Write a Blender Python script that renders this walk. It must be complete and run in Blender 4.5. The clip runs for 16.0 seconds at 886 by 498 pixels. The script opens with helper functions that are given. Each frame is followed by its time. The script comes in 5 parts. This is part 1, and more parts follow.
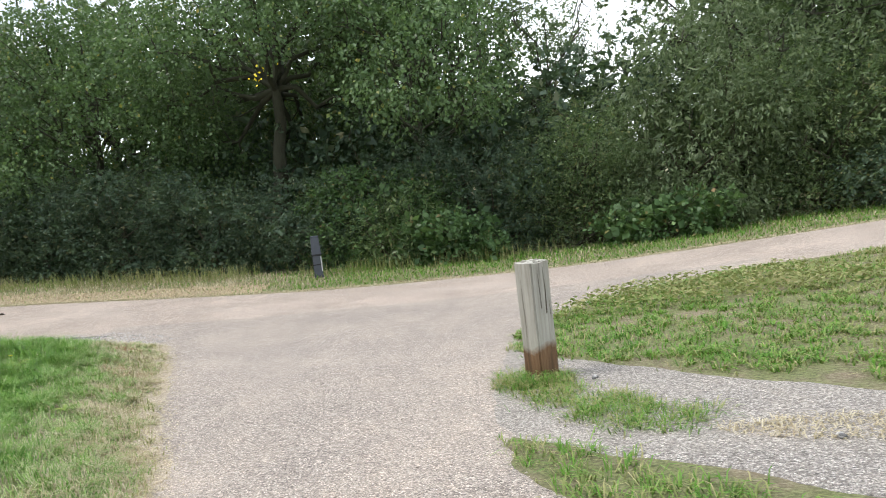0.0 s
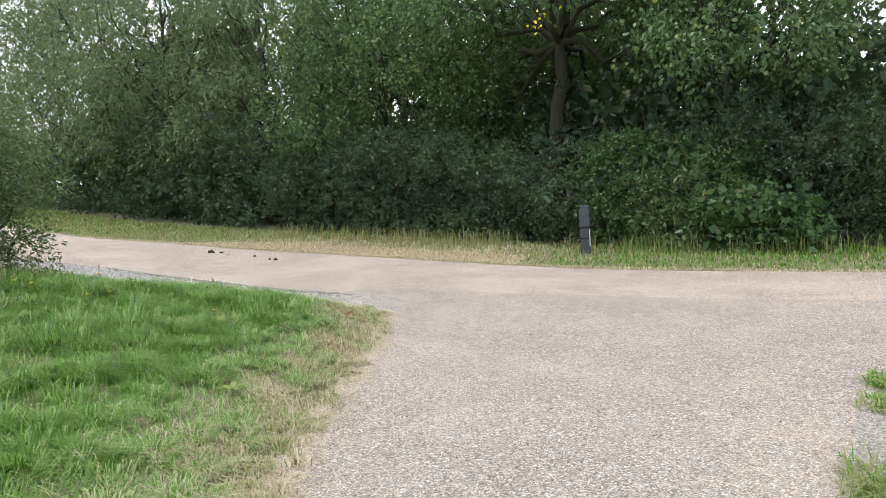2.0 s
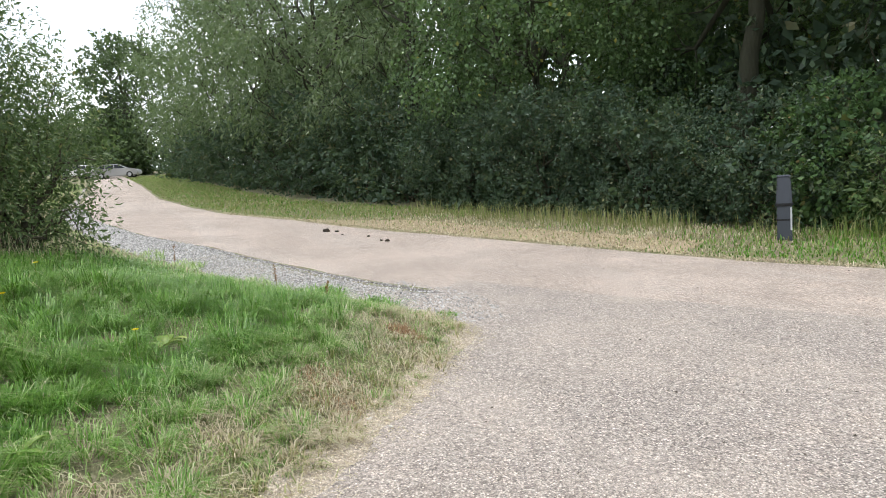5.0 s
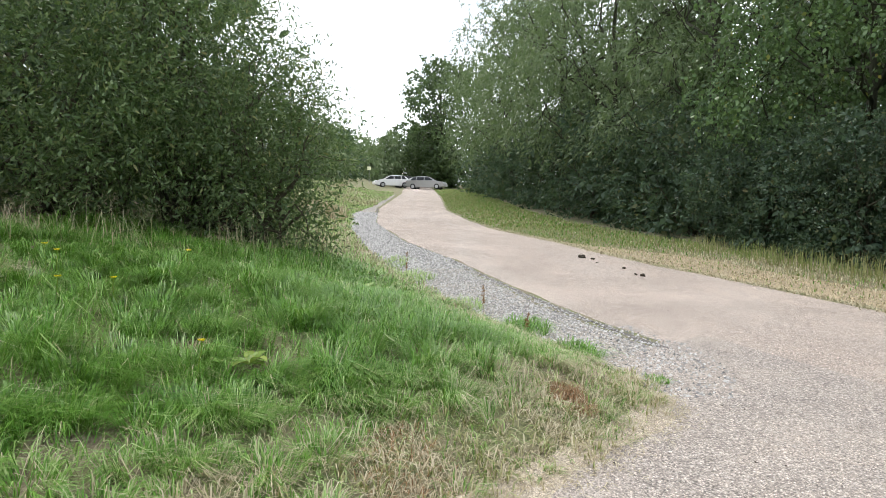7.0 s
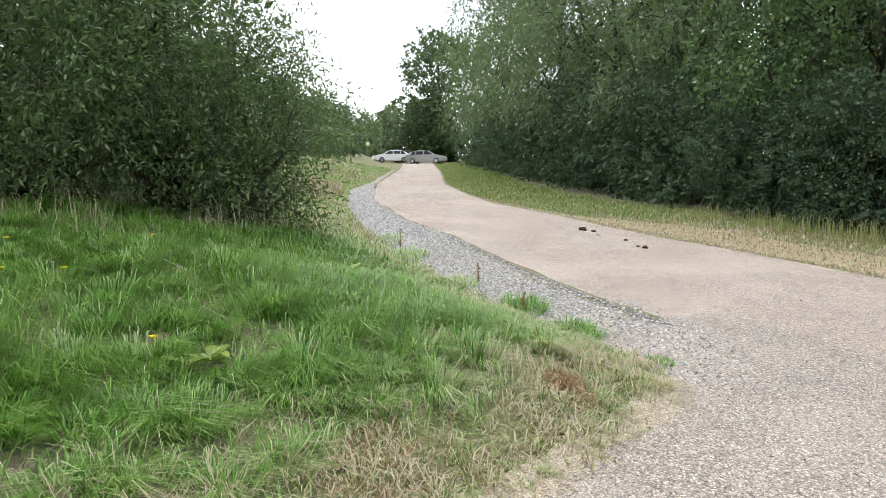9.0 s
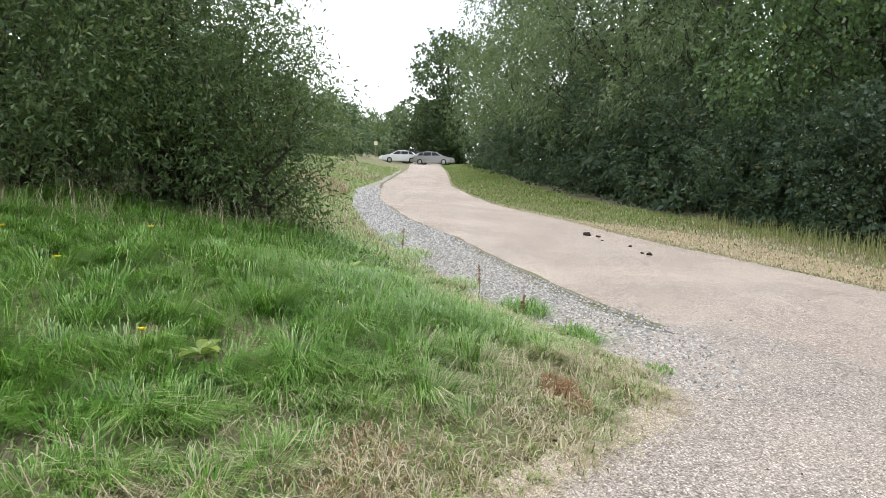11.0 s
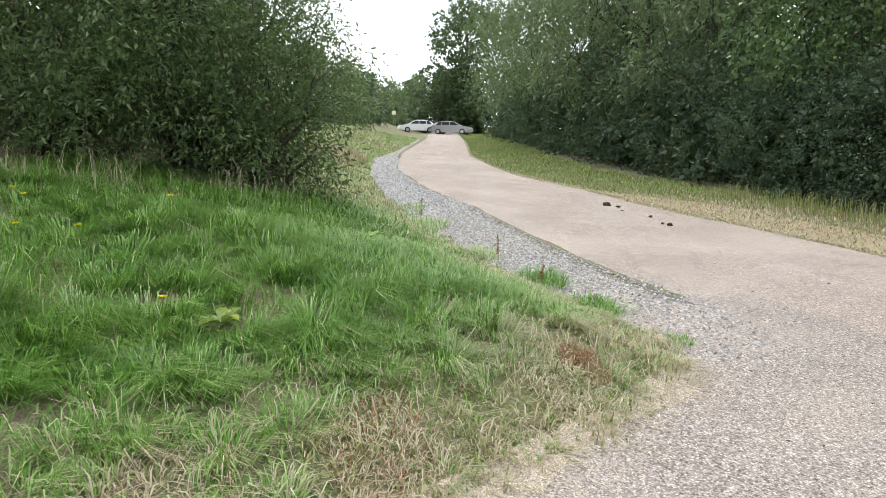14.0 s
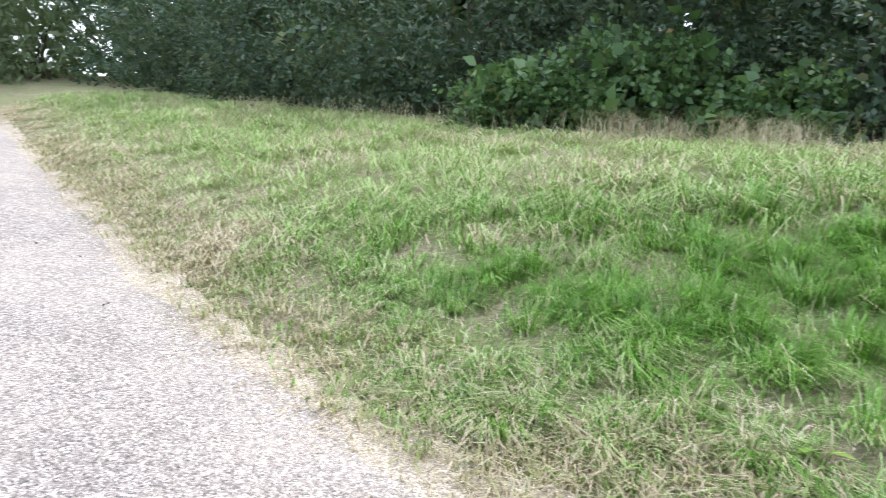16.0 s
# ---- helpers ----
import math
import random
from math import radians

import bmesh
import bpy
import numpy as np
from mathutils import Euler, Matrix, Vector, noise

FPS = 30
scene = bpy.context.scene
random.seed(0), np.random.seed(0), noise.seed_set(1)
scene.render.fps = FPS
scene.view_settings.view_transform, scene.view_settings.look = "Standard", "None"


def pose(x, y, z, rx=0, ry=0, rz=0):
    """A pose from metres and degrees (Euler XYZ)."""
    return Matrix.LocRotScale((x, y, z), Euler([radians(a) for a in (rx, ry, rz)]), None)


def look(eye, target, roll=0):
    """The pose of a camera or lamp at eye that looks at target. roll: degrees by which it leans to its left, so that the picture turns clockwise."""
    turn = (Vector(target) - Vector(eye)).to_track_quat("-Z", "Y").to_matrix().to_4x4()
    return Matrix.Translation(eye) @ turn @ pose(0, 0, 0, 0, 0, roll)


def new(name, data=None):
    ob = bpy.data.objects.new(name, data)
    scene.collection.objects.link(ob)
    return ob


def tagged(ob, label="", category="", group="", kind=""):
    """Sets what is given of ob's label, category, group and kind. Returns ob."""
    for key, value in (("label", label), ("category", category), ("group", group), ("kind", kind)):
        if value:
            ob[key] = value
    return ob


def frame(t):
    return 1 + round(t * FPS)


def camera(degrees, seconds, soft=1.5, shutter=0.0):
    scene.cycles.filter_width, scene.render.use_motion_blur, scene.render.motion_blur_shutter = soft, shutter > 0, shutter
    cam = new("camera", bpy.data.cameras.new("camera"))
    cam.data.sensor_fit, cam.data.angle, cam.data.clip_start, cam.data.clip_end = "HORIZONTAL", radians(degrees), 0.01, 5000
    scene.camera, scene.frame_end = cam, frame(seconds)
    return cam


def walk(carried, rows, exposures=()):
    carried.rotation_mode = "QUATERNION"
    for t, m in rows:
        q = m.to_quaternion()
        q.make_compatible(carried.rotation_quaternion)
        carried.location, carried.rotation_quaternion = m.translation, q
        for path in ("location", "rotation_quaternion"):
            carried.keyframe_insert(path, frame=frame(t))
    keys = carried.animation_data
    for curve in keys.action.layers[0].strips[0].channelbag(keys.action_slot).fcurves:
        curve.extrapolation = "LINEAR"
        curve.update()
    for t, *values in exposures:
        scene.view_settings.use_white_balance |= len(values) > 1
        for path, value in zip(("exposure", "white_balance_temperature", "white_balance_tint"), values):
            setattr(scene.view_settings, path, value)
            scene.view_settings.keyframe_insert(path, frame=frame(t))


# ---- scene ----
cam = camera(64.8, 16.0, soft=0.45, shutter=0.1)
METRES, EYE, TILT, LEAN, TURN = 9.2, 2.1, 0.0, 0.0, 26.6
ROWS = [
    (0.0, 0.0, 0.0, 0.0, -0.67, -5.5, 6.73),
    (0.5, 0.0024, 0.0651, -0.0091, 8.1, -6.18, 8.49),
    (1.0, -0.0073, 0.1278, -0.0171, 17.67, -5.55, 2.83),
    (1.5, -0.0117, 0.19, -0.02, 24.03, -3.47, 4.47),
    (2.0, -0.017, 0.2617, -0.0267, 22.4, -5.6, 3.81),
    (2.5, -0.0342, 0.3244, -0.0283, 21.75, -2.38, 7.82),
    (3.0, -0.0518, 0.3913, -0.0344, 22.18, -8.4, 0.76),
    (5.5, -0.1033, 0.6884, -0.0679, 42.46, -4.17, 3.33),
    (6.0, -0.1142, 0.7411, -0.0731, 49.5, -2.11, 0.88),
    (6.5, -0.1309, 0.7843, -0.0739, 55.03, 1.33, 1.2),
    (7.0, -0.1411, 0.8151, -0.0767, 61.15, -3.41, -0.43),
    (7.5, -0.1475, 0.8332, -0.074, 61.27, -4.99, 0.04),
    (8.0, -0.1683, 0.8391, -0.0759, 57.04, -5.46, 2.31),
    (8.5, -0.1731, 0.8446, -0.0762, 60.26, -5.6, 1.9),
    (11.0, -0.1765, 0.8562, -0.0783, 61.85, -5.38, -0.71),
    (11.5, -0.1767, 0.8563, -0.0786, 61.94, -5.87, -0.62),
    (12.0, -0.1777, 0.8567, -0.0795, 62.05, -7.06, -1.11),
    (12.5, -0.179, 0.8571, -0.0801, 62.76, -8.32, -1.11),
    (13.0, -0.1784, 0.8576, -0.0791, 63.15, -7.89, -0.22),
    (13.5, -0.1785, 0.8576, -0.0789, 63.12, -7.76, 0.03),
    (14.0, -0.1793, 0.8572, -0.0794, 63.34, -7.83, -0.66),
    (14.5, -0.1825, 0.8506, -0.0805, 69.73, -8.02, -0.94),
    (15.0, -0.1818, 0.8335, -0.0819, 92.6, -8.25, -1.08),
    (15.5, -0.1693, 0.8124, -0.0838, 127.08, -9.91, -1.15),
    (16.0, -0.1421, 0.7955, -0.0819, 152.28, -8.34, -1.34),
]
walk(cam, [(t, pose(0, 0, EYE, TILT, LEAN, TURN) @ pose(METRES * x, METRES * y, METRES * z, 90 + pitch, roll, yaw)) for t, x, y, z, yaw, pitch, roll in ROWS],
     exposures=[(0.0, 0.36, 6500, 10), (14.4, 0.36, 6500, 10), (15.0, 0.5, 6350, 11), (15.5, 1.1, 6000, 15), (16.0, 0.86, 5950, 12)])

# ---- light: bright, hazy sky with thin cloud and a veiled sun ----
SUN_ELEVATION, SUN_AZIMUTH = 58.0, 250.0      # azimuth clockwise from +y
world = bpy.data.worlds.new("sky")
scene.world = world
world.use_nodes = True
wn, wl = world.node_tree.nodes, world.node_tree.links
wn.clear()
w_out = wn.new("ShaderNodeOutputWorld")
w_bg = wn.new("ShaderNodeBackground")
w_sky = wn.new("ShaderNodeTexSky")
w_sky.sky_type = "NISHITA"
w_sky.sun_disc = False
w_sky.sun_elevation, w_sky.sun_rotation = radians(SUN_ELEVATION), radians(SUN_AZIMUTH)
w_sky.air_density, w_sky.dust_density, w_sky.ozone_density = 1.0, 3.0, 1.0
w_co = wn.new("ShaderNodeTexCoord")
w_map = wn.new("ShaderNodeMapping")
w_map.inputs["Scale"].default_value = (1.0, 1.0, 3.2)
w_cloud = wn.new("ShaderNodeTexNoise")
w_cloud.inputs["Scale"].default_value = 2.2
w_cloud.inputs["Detail"].default_value = 6.0
w_cloud.inputs["Roughness"].default_value = 0.55
w_ramp = wn.new("ShaderNodeValToRGB")
w_ramp.color_ramp.elements[0].position, w_ramp.color_ramp.elements[0].color = 0.36, (0.45, 0.45, 0.45, 1)
w_ramp.color_ramp.elements[1].position, w_ramp.color_ramp.elements[1].color = 0.58, (1, 1, 1, 1)
w_mix = wn.new("ShaderNodeMix")
w_mix.data_type = "RGBA"
w_mix.inputs["B"].default_value = (9.6, 10.0, 10.6, 1)
wl.new(w_co.outputs["Generated"], w_map.inputs["Vector"])
wl.new(w_map.outputs["Vector"], w_cloud.inputs["Vector"])
wl.new(w_cloud.outputs["Fac"], w_ramp.inputs["Fac"])
wl.new(w_ramp.outputs["Color"], w_mix.inputs["Factor"])
wl.new(w_sky.outputs["Color"], w_mix.inputs["A"])
wl.new(w_mix.outputs["Result"], w_bg.inputs["Color"])
w_bg.inputs["Strength"].default_value = 0.15
wl.new(w_bg.outputs["Background"], w_out.inputs["Surface"])

sun_data = bpy.data.lights.new("sun", "SUN")
sun_data.energy, sun_data.angle, sun_data.color = 1.5, radians(14), (1.0, 0.95, 0.87)
sun = new("sun", sun_data)
saz, sel = radians(SUN_AZIMUTH), radians(SUN_ELEVATION)
sun_way = Vector((math.sin(saz) * math.cos(sel), math.cos(saz) * math.cos(sel), math.sin(sel)))
sun.matrix_world = look(sun_way * 60, (0, 0, 0))


# ---- materials ----
def material(name):
    mat = bpy.data.materials.new(name)
    mat.use_nodes = True
    nt = mat.node_tree
    return mat, nt.nodes, nt.links, nt.nodes["Principled BSDF"]


def rgb(c):
    return (c[0], c[1], c[2], 1.0)


def ramp_of(nodes, stops):
    r = nodes.new("ShaderNodeValToRGB")
    while len(r.color_ramp.elements) < len(stops):
        r.color_ramp.elements.new(0.5)
    for e, (p, c) in zip(r.color_ramp.elements, stops):
        e.position, e.color = p, rgb(c)
    return r


def noise_of(nodes, links, scale, detail=4.0, rough=0.55, vector=None):
    n = nodes.new("ShaderNodeTexNoise")
    n.inputs["Scale"].default_value, n.inputs["Detail"].default_value, n.inputs["Roughness"].default_value = scale, detail, rough
    if vector is not None:
        links.new(vector, n.inputs["Vector"])
    return n


def place_of(nodes):
    return nodes.new("ShaderNodeNewGeometry").outputs["Position"]


def mixed(nodes, links, fac, a, b, mode="MIX"):
    m = nodes.new("ShaderNodeMix")
    m.data_type, m.blend_type = "RGBA", mode
    for key, value in (("Factor", fac), ("A", a), ("B", b)):
        if isinstance(value, (int, float)):
            m.inputs[key].default_value = value
        elif isinstance(value, tuple):
            m.inputs[key].default_value = rgb(value)
        else:
            links.new(value, m.inputs[key])
    return m.outputs["Result"]


def bump_of(nodes, links, height, strength, distance, normal=None):
    b = nodes.new("ShaderNodeBump")
    b.inputs["Strength"].default_value, b.inputs["Distance"].default_value = strength, distance
    links.new(height, b.inputs["Height"])
    if normal is not None:
        links.new(normal, b.inputs["Normal"])
    return b.outputs["Normal"]


def leafy(name, stops, patch, shine=0.45, through_light=0.35, patch_scale=0.9, sheen=0.35):
    """Leaves: a colour for each leaf, patches over the plant, light through the blade."""
    mat, n, l, p = material(name)
    geo = n.new("ShaderNodeNewGeometry")
    r = ramp_of(n, stops)
    l.new(geo.outputs["Random Per Island"], r.inputs["Fac"])
    big = noise_of(n, l, patch_scale, 3.0, 0.6, geo.outputs["Position"])
    rr = ramp_of(n, [(0.35, (0, 0, 0)), (0.68, (1, 1, 1))])
    l.new(big.outputs["Fac"], rr.inputs["Fac"])
    col = mixed(n, l, rr.outputs["Color"], r.outputs["Color"], mixed(n, l, 0.62, r.outputs["Color"], patch))
    l.new(col, p.inputs["Base Color"])
    p.inputs["Roughness"].default_value = shine
    p.inputs["Specular IOR Level"].default_value = sheen
    tr = n.new("ShaderNodeBsdfTranslucent")
    l.new(mixed(n, l, 0.5, col, (0.14, 0.23, 0.045)), tr.inputs["Color"])
    mx = n.new("ShaderNodeMixShader")
    mx.inputs["Fac"].default_value = through_light
    l.new(p.outputs["BSDF"], mx.inputs[1])
    l.new(tr.outputs["BSDF"], mx.inputs[2])
    l.new(mx.outputs["Shader"], n["Material Output"].inputs["Surface"])
    return mat


HAWTHORN = leafy("hawthorn_leaf", [(0.0, (0.040, 0.064, 0.040)), (0.5, (0.068, 0.108, 0.064)), (0.9, (0.12, 0.172, 0.095)), (1.0, (0.22, 0.20, 0.09))], (0.062, 0.115, 0.08), 0.45, 0.25, sheen=0.28)
BRAMBLE = leafy("bramble_leaf", [(0.0, (0.05, 0.10, 0.035)), (0.6, (0.11, 0.20, 0.07)), (0.95, (0.19, 0.30, 0.11)), (1.0, (0.28, 0.15, 0.06))], (0.07, 0.15, 0.06), 0.4)
WILLOW = leafy("willow_leaf", [(0.0, (0.08, 0.122, 0.06)), (0.5, (0.135, 0.19, 0.092)), (1.0, (0.24, 0.295, 0.17))], (0.165, 0.225, 0.105), 0.45)
SALLOW = leafy("sallow_leaf", [(0.0, (0.05, 0.088, 0.036)), (0.5, (0.12, 0.185, 0.075)), (0.92, (0.25, 0.325, 0.14)), (1.0, (0.34, 0.31, 0.13))], (0.10, 0.165, 0.06), 0.4, patch_scale=1.6, sheen=0.4)
MAPLE = leafy("maple_leaf", [(0.0, (0.045, 0.085, 0.038)), (0.5, (0.10, 0.175, 0.068)), (0.97, (0.22, 0.33, 0.14)), (1.0, (0.40, 0.33, 0.05))], (0.11, 0.19, 0.07), 0.36)
OAK = leafy("oak_leaf", [(0.0, (0.04, 0.066, 0.03)), (0.6, (0.075, 0.115, 0.046)), (1.0, (0.125, 0.18, 0.07))], (0.065, 0.11, 0.05), 0.38)
GRASS = leafy("grass_blade", [(0.0, (0.035, 0.115, 0.010)), (0.4, (0.085, 0.25, 0.022)), (0.8, (0.165, 0.37, 0.045)), (0.96, (0.30, 0.49, 0.11)), (1.0, (0.46, 0.50, 0.22))], (0.17, 0.35, 0.04), 0.4, 0.3, 2.2, 0.35)
PALE_GRASS = leafy("pale_grass_blade", [(0.0, (0.19, 0.35, 0.07)), (0.5, (0.37, 0.54, 0.17)), (1.0, (0.6, 0.71, 0.38))], (0.46, 0.59, 0.24), 0.45, 0.35, 1.6, 0.35)
VERGE = leafy("verge_blade", [(0.0, (0.15, 0.23, 0.05)), (0.45, (0.24, 0.31, 0.09)), (0.8, (0.38, 0.38, 0.16)), (1.0, (0.55, 0.48, 0.27))], (0.40, 0.37, 0.18), 0.55, 0.3, 0.5)
STRAW = leafy("straw_blade", [(0.0, (0.32, 0.25, 0.16)), (0.5, (0.58, 0.50, 0.34)), (1.0, (0.80, 0.74, 0.56))], (0.52, 0.42, 0.29), 0.65, 0.25, 1.2)
RUST = leafy("dead_grass_blade", [(0.0, (0.16, 0.08, 0.04)), (0.5, (0.32, 0.17, 0.08)), (1.0, (0.46, 0.29, 0.15))], (0.26, 0.13, 0.06), 0.7, 0.15, 3.0)
DOCK = leafy("dock_leaf", [(0.0, (0.13, 0.25, 0.03)), (0.6, (0.21, 0.34, 0.05)), (1.0, (0.36, 0.40, 0.08))], (0.27, 0.34, 0.06), 0.4, 0.3, 6.0)
FLOWER = leafy("yellow_petal", [(0.0, (0.8, 0.6, 0.01)), (1.0, (0.88, 0.74, 0.03))], (0.85, 0.7, 0.02), 0.5, 0.2)


def bark(name, dark, light):
    mat, n, l, p = material(name)
    pos = place_of(n)
    mp = n.new("ShaderNodeMapping")
    mp.inputs["Scale"].default_value = (9, 9, 1.6)
    l.new(pos, mp.inputs["Vector"])
    a = noise_of(n, l, 2.5, 8, 0.65, mp.outputs["Vector"])
    r = ramp_of(n, [(0.3, dark), (0.7, light)])
    l.new(a.outputs["Fac"], r.inputs["Fac"])
    b = noise_of(n, l, 0.8, 3, 0.5, pos)
    l.new(mixed(n, l, b.outputs["Fac"], r.outputs["Color"], (0.06, 0.07, 0.035)), p.inputs["Base Color"])
    p.inputs["Roughness"].default_value = 0.9
    l.new(bump_of(n, l, a.outputs["Fac"], 0.9, 0.03), p.inputs["Normal"])
    return mat


BARK = bark("bark", (0.014, 0.011, 0.008), (0.052, 0.042, 0.032))
TWIG = bark("twig_bark", (0.045, 0.035, 0.025), (0.14, 0.105, 0.075))


def ground_material():
    mat, n, l, p = material("soil_and_thatch")
    pos = place_of(n)
    fine = noise_of(n, l, 34, 8, 0.75, pos)
    mp = n.new("ShaderNodeMapping")
    mp.inputs["Scale"].default_value = (16, 90, 16)
    mp.inputs["Rotation"].default_value = (0, 0, 0.7)
    l.new(pos, mp.inputs["Vector"])
    fibre = noise_of(n, l, 1.0, 5, 0.7, mp.outputs["Vector"])
    mid = noise_of(n, l, 1.9, 5, 0.65, pos)
    r = ramp_of(n, [(0.34, (0.075, 0.055, 0.035)), (0.5, (0.22, 0.18, 0.12)), (0.66, (0.46, 0.40, 0.29))])
    l.new(mixed(n, l, 0.5, fine.outputs["Fac"], fibre.outputs["Fac"]), r.inputs["Fac"])
    g = ramp_of(n, [(0.36, (0.06, 0.085, 0.025)), (0.64, (0.26, 0.30, 0.11))])
    l.new(fine.outputs["Fac"], g.inputs["Fac"])
    k = ramp_of(n, [(0.38, (0, 0, 0)), (0.56, (1, 1, 1))])
    l.new(mid.outputs["Fac"], k.inputs["Fac"])
    c = mixed(n, l, k.outputs["Color"], r.outputs["Color"], mixed(n, l, 0.8, r.outputs["Color"], g.outputs["Color"]))
    l.new(c, p.inputs["Base Color"])
    p.inputs["Roughness"].default_value = 0.95
    l.new(bump_of(n, l, fine.outputs["Fac"], 0.8, 0.03), p.inputs["Normal"])
    return mat


def chip_material(name, chips, dust, chip_scale, worn):
    """Rolled stone chippings: a tone for each chip, binder in the joints, sandy drifts and worn wheel tracks."""
    mat, n, l, p = material(name)
    pos = place_of(n)
    v = n.new("ShaderNodeTexVoronoi")
    v.inputs["Scale"].default_value = chip_scale
    l.new(pos, v.inputs["Vector"])
    sep = n.new("ShaderNodeSeparateColor")
    l.new(v.outputs["Color"], sep.inputs["Color"])
    tone = ramp_of(n, chips)
    l.new(sep.outputs["Red"], tone.inputs["Fac"])
    joint = ramp_of(n, [(0.25, (1, 1, 1)), (0.62, (0, 0, 0))])
    l.new(v.outputs["Distance"], joint.inputs["Fac"])
    c = mixed(n, l, joint.outputs["Color"], mixed(n, l, 0.5, tone.outputs["Color"], (0.13, 0.11, 0.095)), tone.outputs["Color"])
    grit = noise_of(n, l, 9, 5, 0.7, pos)
    drift = noise_of(n, l, 0.55, 5, 0.6, pos)
    d = ramp_of(n, [(0.42, (0, 0, 0)), (0.66, (1, 1, 1))])
    l.new(drift.outputs["Fac"], d.inputs["Fac"])
    c = mixed(n, l, mixed(n, l, 0.3, (0.0, 0.0, 0.0), d.outputs["Color"]), c, dust)
    mp = n.new("ShaderNodeMapping")
    mp.inputs["Rotation"].default_value = (0, 0, radians(-16))
    mp.inputs["Scale"].default_value = (0.09, 0.8, 1)
    l.new(pos, mp.inputs["Vector"])
    track = noise_of(n, l, 1.0, 4, 0.55, mp.outputs["Vector"])
    k = ramp_of(n, [(0.52, (0, 0, 0)), (0.66, (1, 1, 1))])
    l.new(track.outputs["Fac"], k.inputs["Fac"])
    c = mixed(n, l, mixed(n, l, 0.3, (0.0, 0.0, 0.0), k.outputs["Color"]), c, worn)
    blotch = noise_of(n, l, 2.3, 7, 0.7, pos)
    q = ramp_of(n, [(0.4, (0.7, 0.67, 0.63)), (0.5, (1.0, 1.0, 1.0)), (0.62, (1.22, 1.14, 1.04))])
    l.new(blotch.outputs["Fac"], q.inputs["Fac"])
    c = mixed(n, l, 0.2, c, mixed(n, l, 1.0, c, q.outputs["Color"], "MULTIPLY"))
    speck = noise_of(n, l, 130, 3, 0.8, pos)
    sp_ = ramp_of(n, [(0.36, (0.36, 0.35, 0.33)), (0.49, (1.0, 1.0, 1.0)), (0.62, (1.75, 1.7, 1.62))])
    l.new(speck.outputs["Fac"], sp_.inputs["Fac"])
    c = mixed(n, l, 0.75, c, mixed(n, l, 1.0, c, sp_.outputs["Color"], "MULTIPLY"))
    clot = noise_of(n, l, 34, 6, 0.85, pos)
    ct = ramp_of(n, [(0.36, (0.55, 0.53, 0.51)), (0.5, (1.0, 1.0, 1.0)), (0.64, (1.42, 1.4, 1.36))])
    l.new(clot.outputs["Fac"], ct.inputs["Fac"])
    c = mixed(n, l, 0.9, c, mixed(n, l, 1.0, c, ct.outputs["Color"], "MULTIPLY"))
    l.new(c, p.inputs["Base Color"])
    p.inputs["Roughness"].default_value = 0.85
    low = bump_of(n, l, grit.outputs["Fac"], 0.35, 0.02)
    l.new(bump_of(n, l, joint.outputs["Color"], 0.7, 0.008, low), p.inputs["Normal"])
    return mat


GROUND = ground_material()
LITTER_MAT = chip_material("straw_litter", [(0.0, (0.24, 0.18, 0.10)), (0.5, (0.42, 0.34, 0.21)), (1.0, (0.62, 0.53, 0.36))], (0.45, 0.36, 0.22), 45, (0.3, 0.27, 0.14))
ROAD = chip_material("road_chippings", [(0.0, (0.22, 0.185, 0.165)), (0.35, (0.45, 0.38, 0.335)), (0.8, (0.60, 0.51, 0.45)), (1.0, (0.80, 0.73, 0.66))], (0.66, 0.57, 0.51), 85, (0.50, 0.46, 0.43))
PATH_TOP = chip_material("path_chippings", [(0.0, (0.12, 0.11, 0.105)), (0.35, (0.36, 0.32, 0.295)), (0.8, (0.53, 0.475, 0.435)), (1.0, (0.80, 0.75, 0.70))], (0.53, 0.46, 0.395), 88, (0.42, 0.375, 0.34))
TRACK = chip_material("crushed_stone", [(0.0, (0.15, 0.145, 0.14)), (0.5, (0.34, 0.325, 0.31)), (1.0, (0.6, 0.58, 0.56))], (0.37, 0.34, 0.30), 75, (0.42, 0.39, 0.33))
GRAVEL_TOP = chip_material("limestone_gravel", [(0.0, (0.13, 0.127, 0.12)), (0.5, (0.34, 0.33, 0.31)), (1.0, (0.62, 0.60, 0.57))], (0.44, 0.38, 0.30), 30, (0.30, 0.28, 0.24))
SANDY = chip_material("sandy_edge", [(0.0, (0.30, 0.25, 0.2)), (0.5, (0.52, 0.45, 0.36)), (1.0, (0.72, 0.65, 0.54))], (0.60, 0.52, 0.41), 95, (0.5, 0.43, 0.34))


def speckled(name, stops, rough=0.8, scale=40.0):
    mat, n, l, p = material(name)
    geo = n.new("ShaderNodeNewGeometry")
    r = ramp_of(n, stops)
    l.new(geo.outputs["Random Per Island"], r.inputs["Fac"])
    s = noise_of(n, l, scale, 5, 0.65, geo.outputs["Position"])
    l.new(mixed(n, l, s.outputs["Fac"], mixed(n, l, 0.35, r.outputs["Color"], (0.0, 0.0, 0.0)), r.outputs["Color"]), p.inputs["Base Color"])
    p.inputs["Roughness"].default_value = rough
    l.new(bump_of(n, l, s.outputs["Fac"], 0.5, 0.01), p.inputs["Normal"])
    return mat


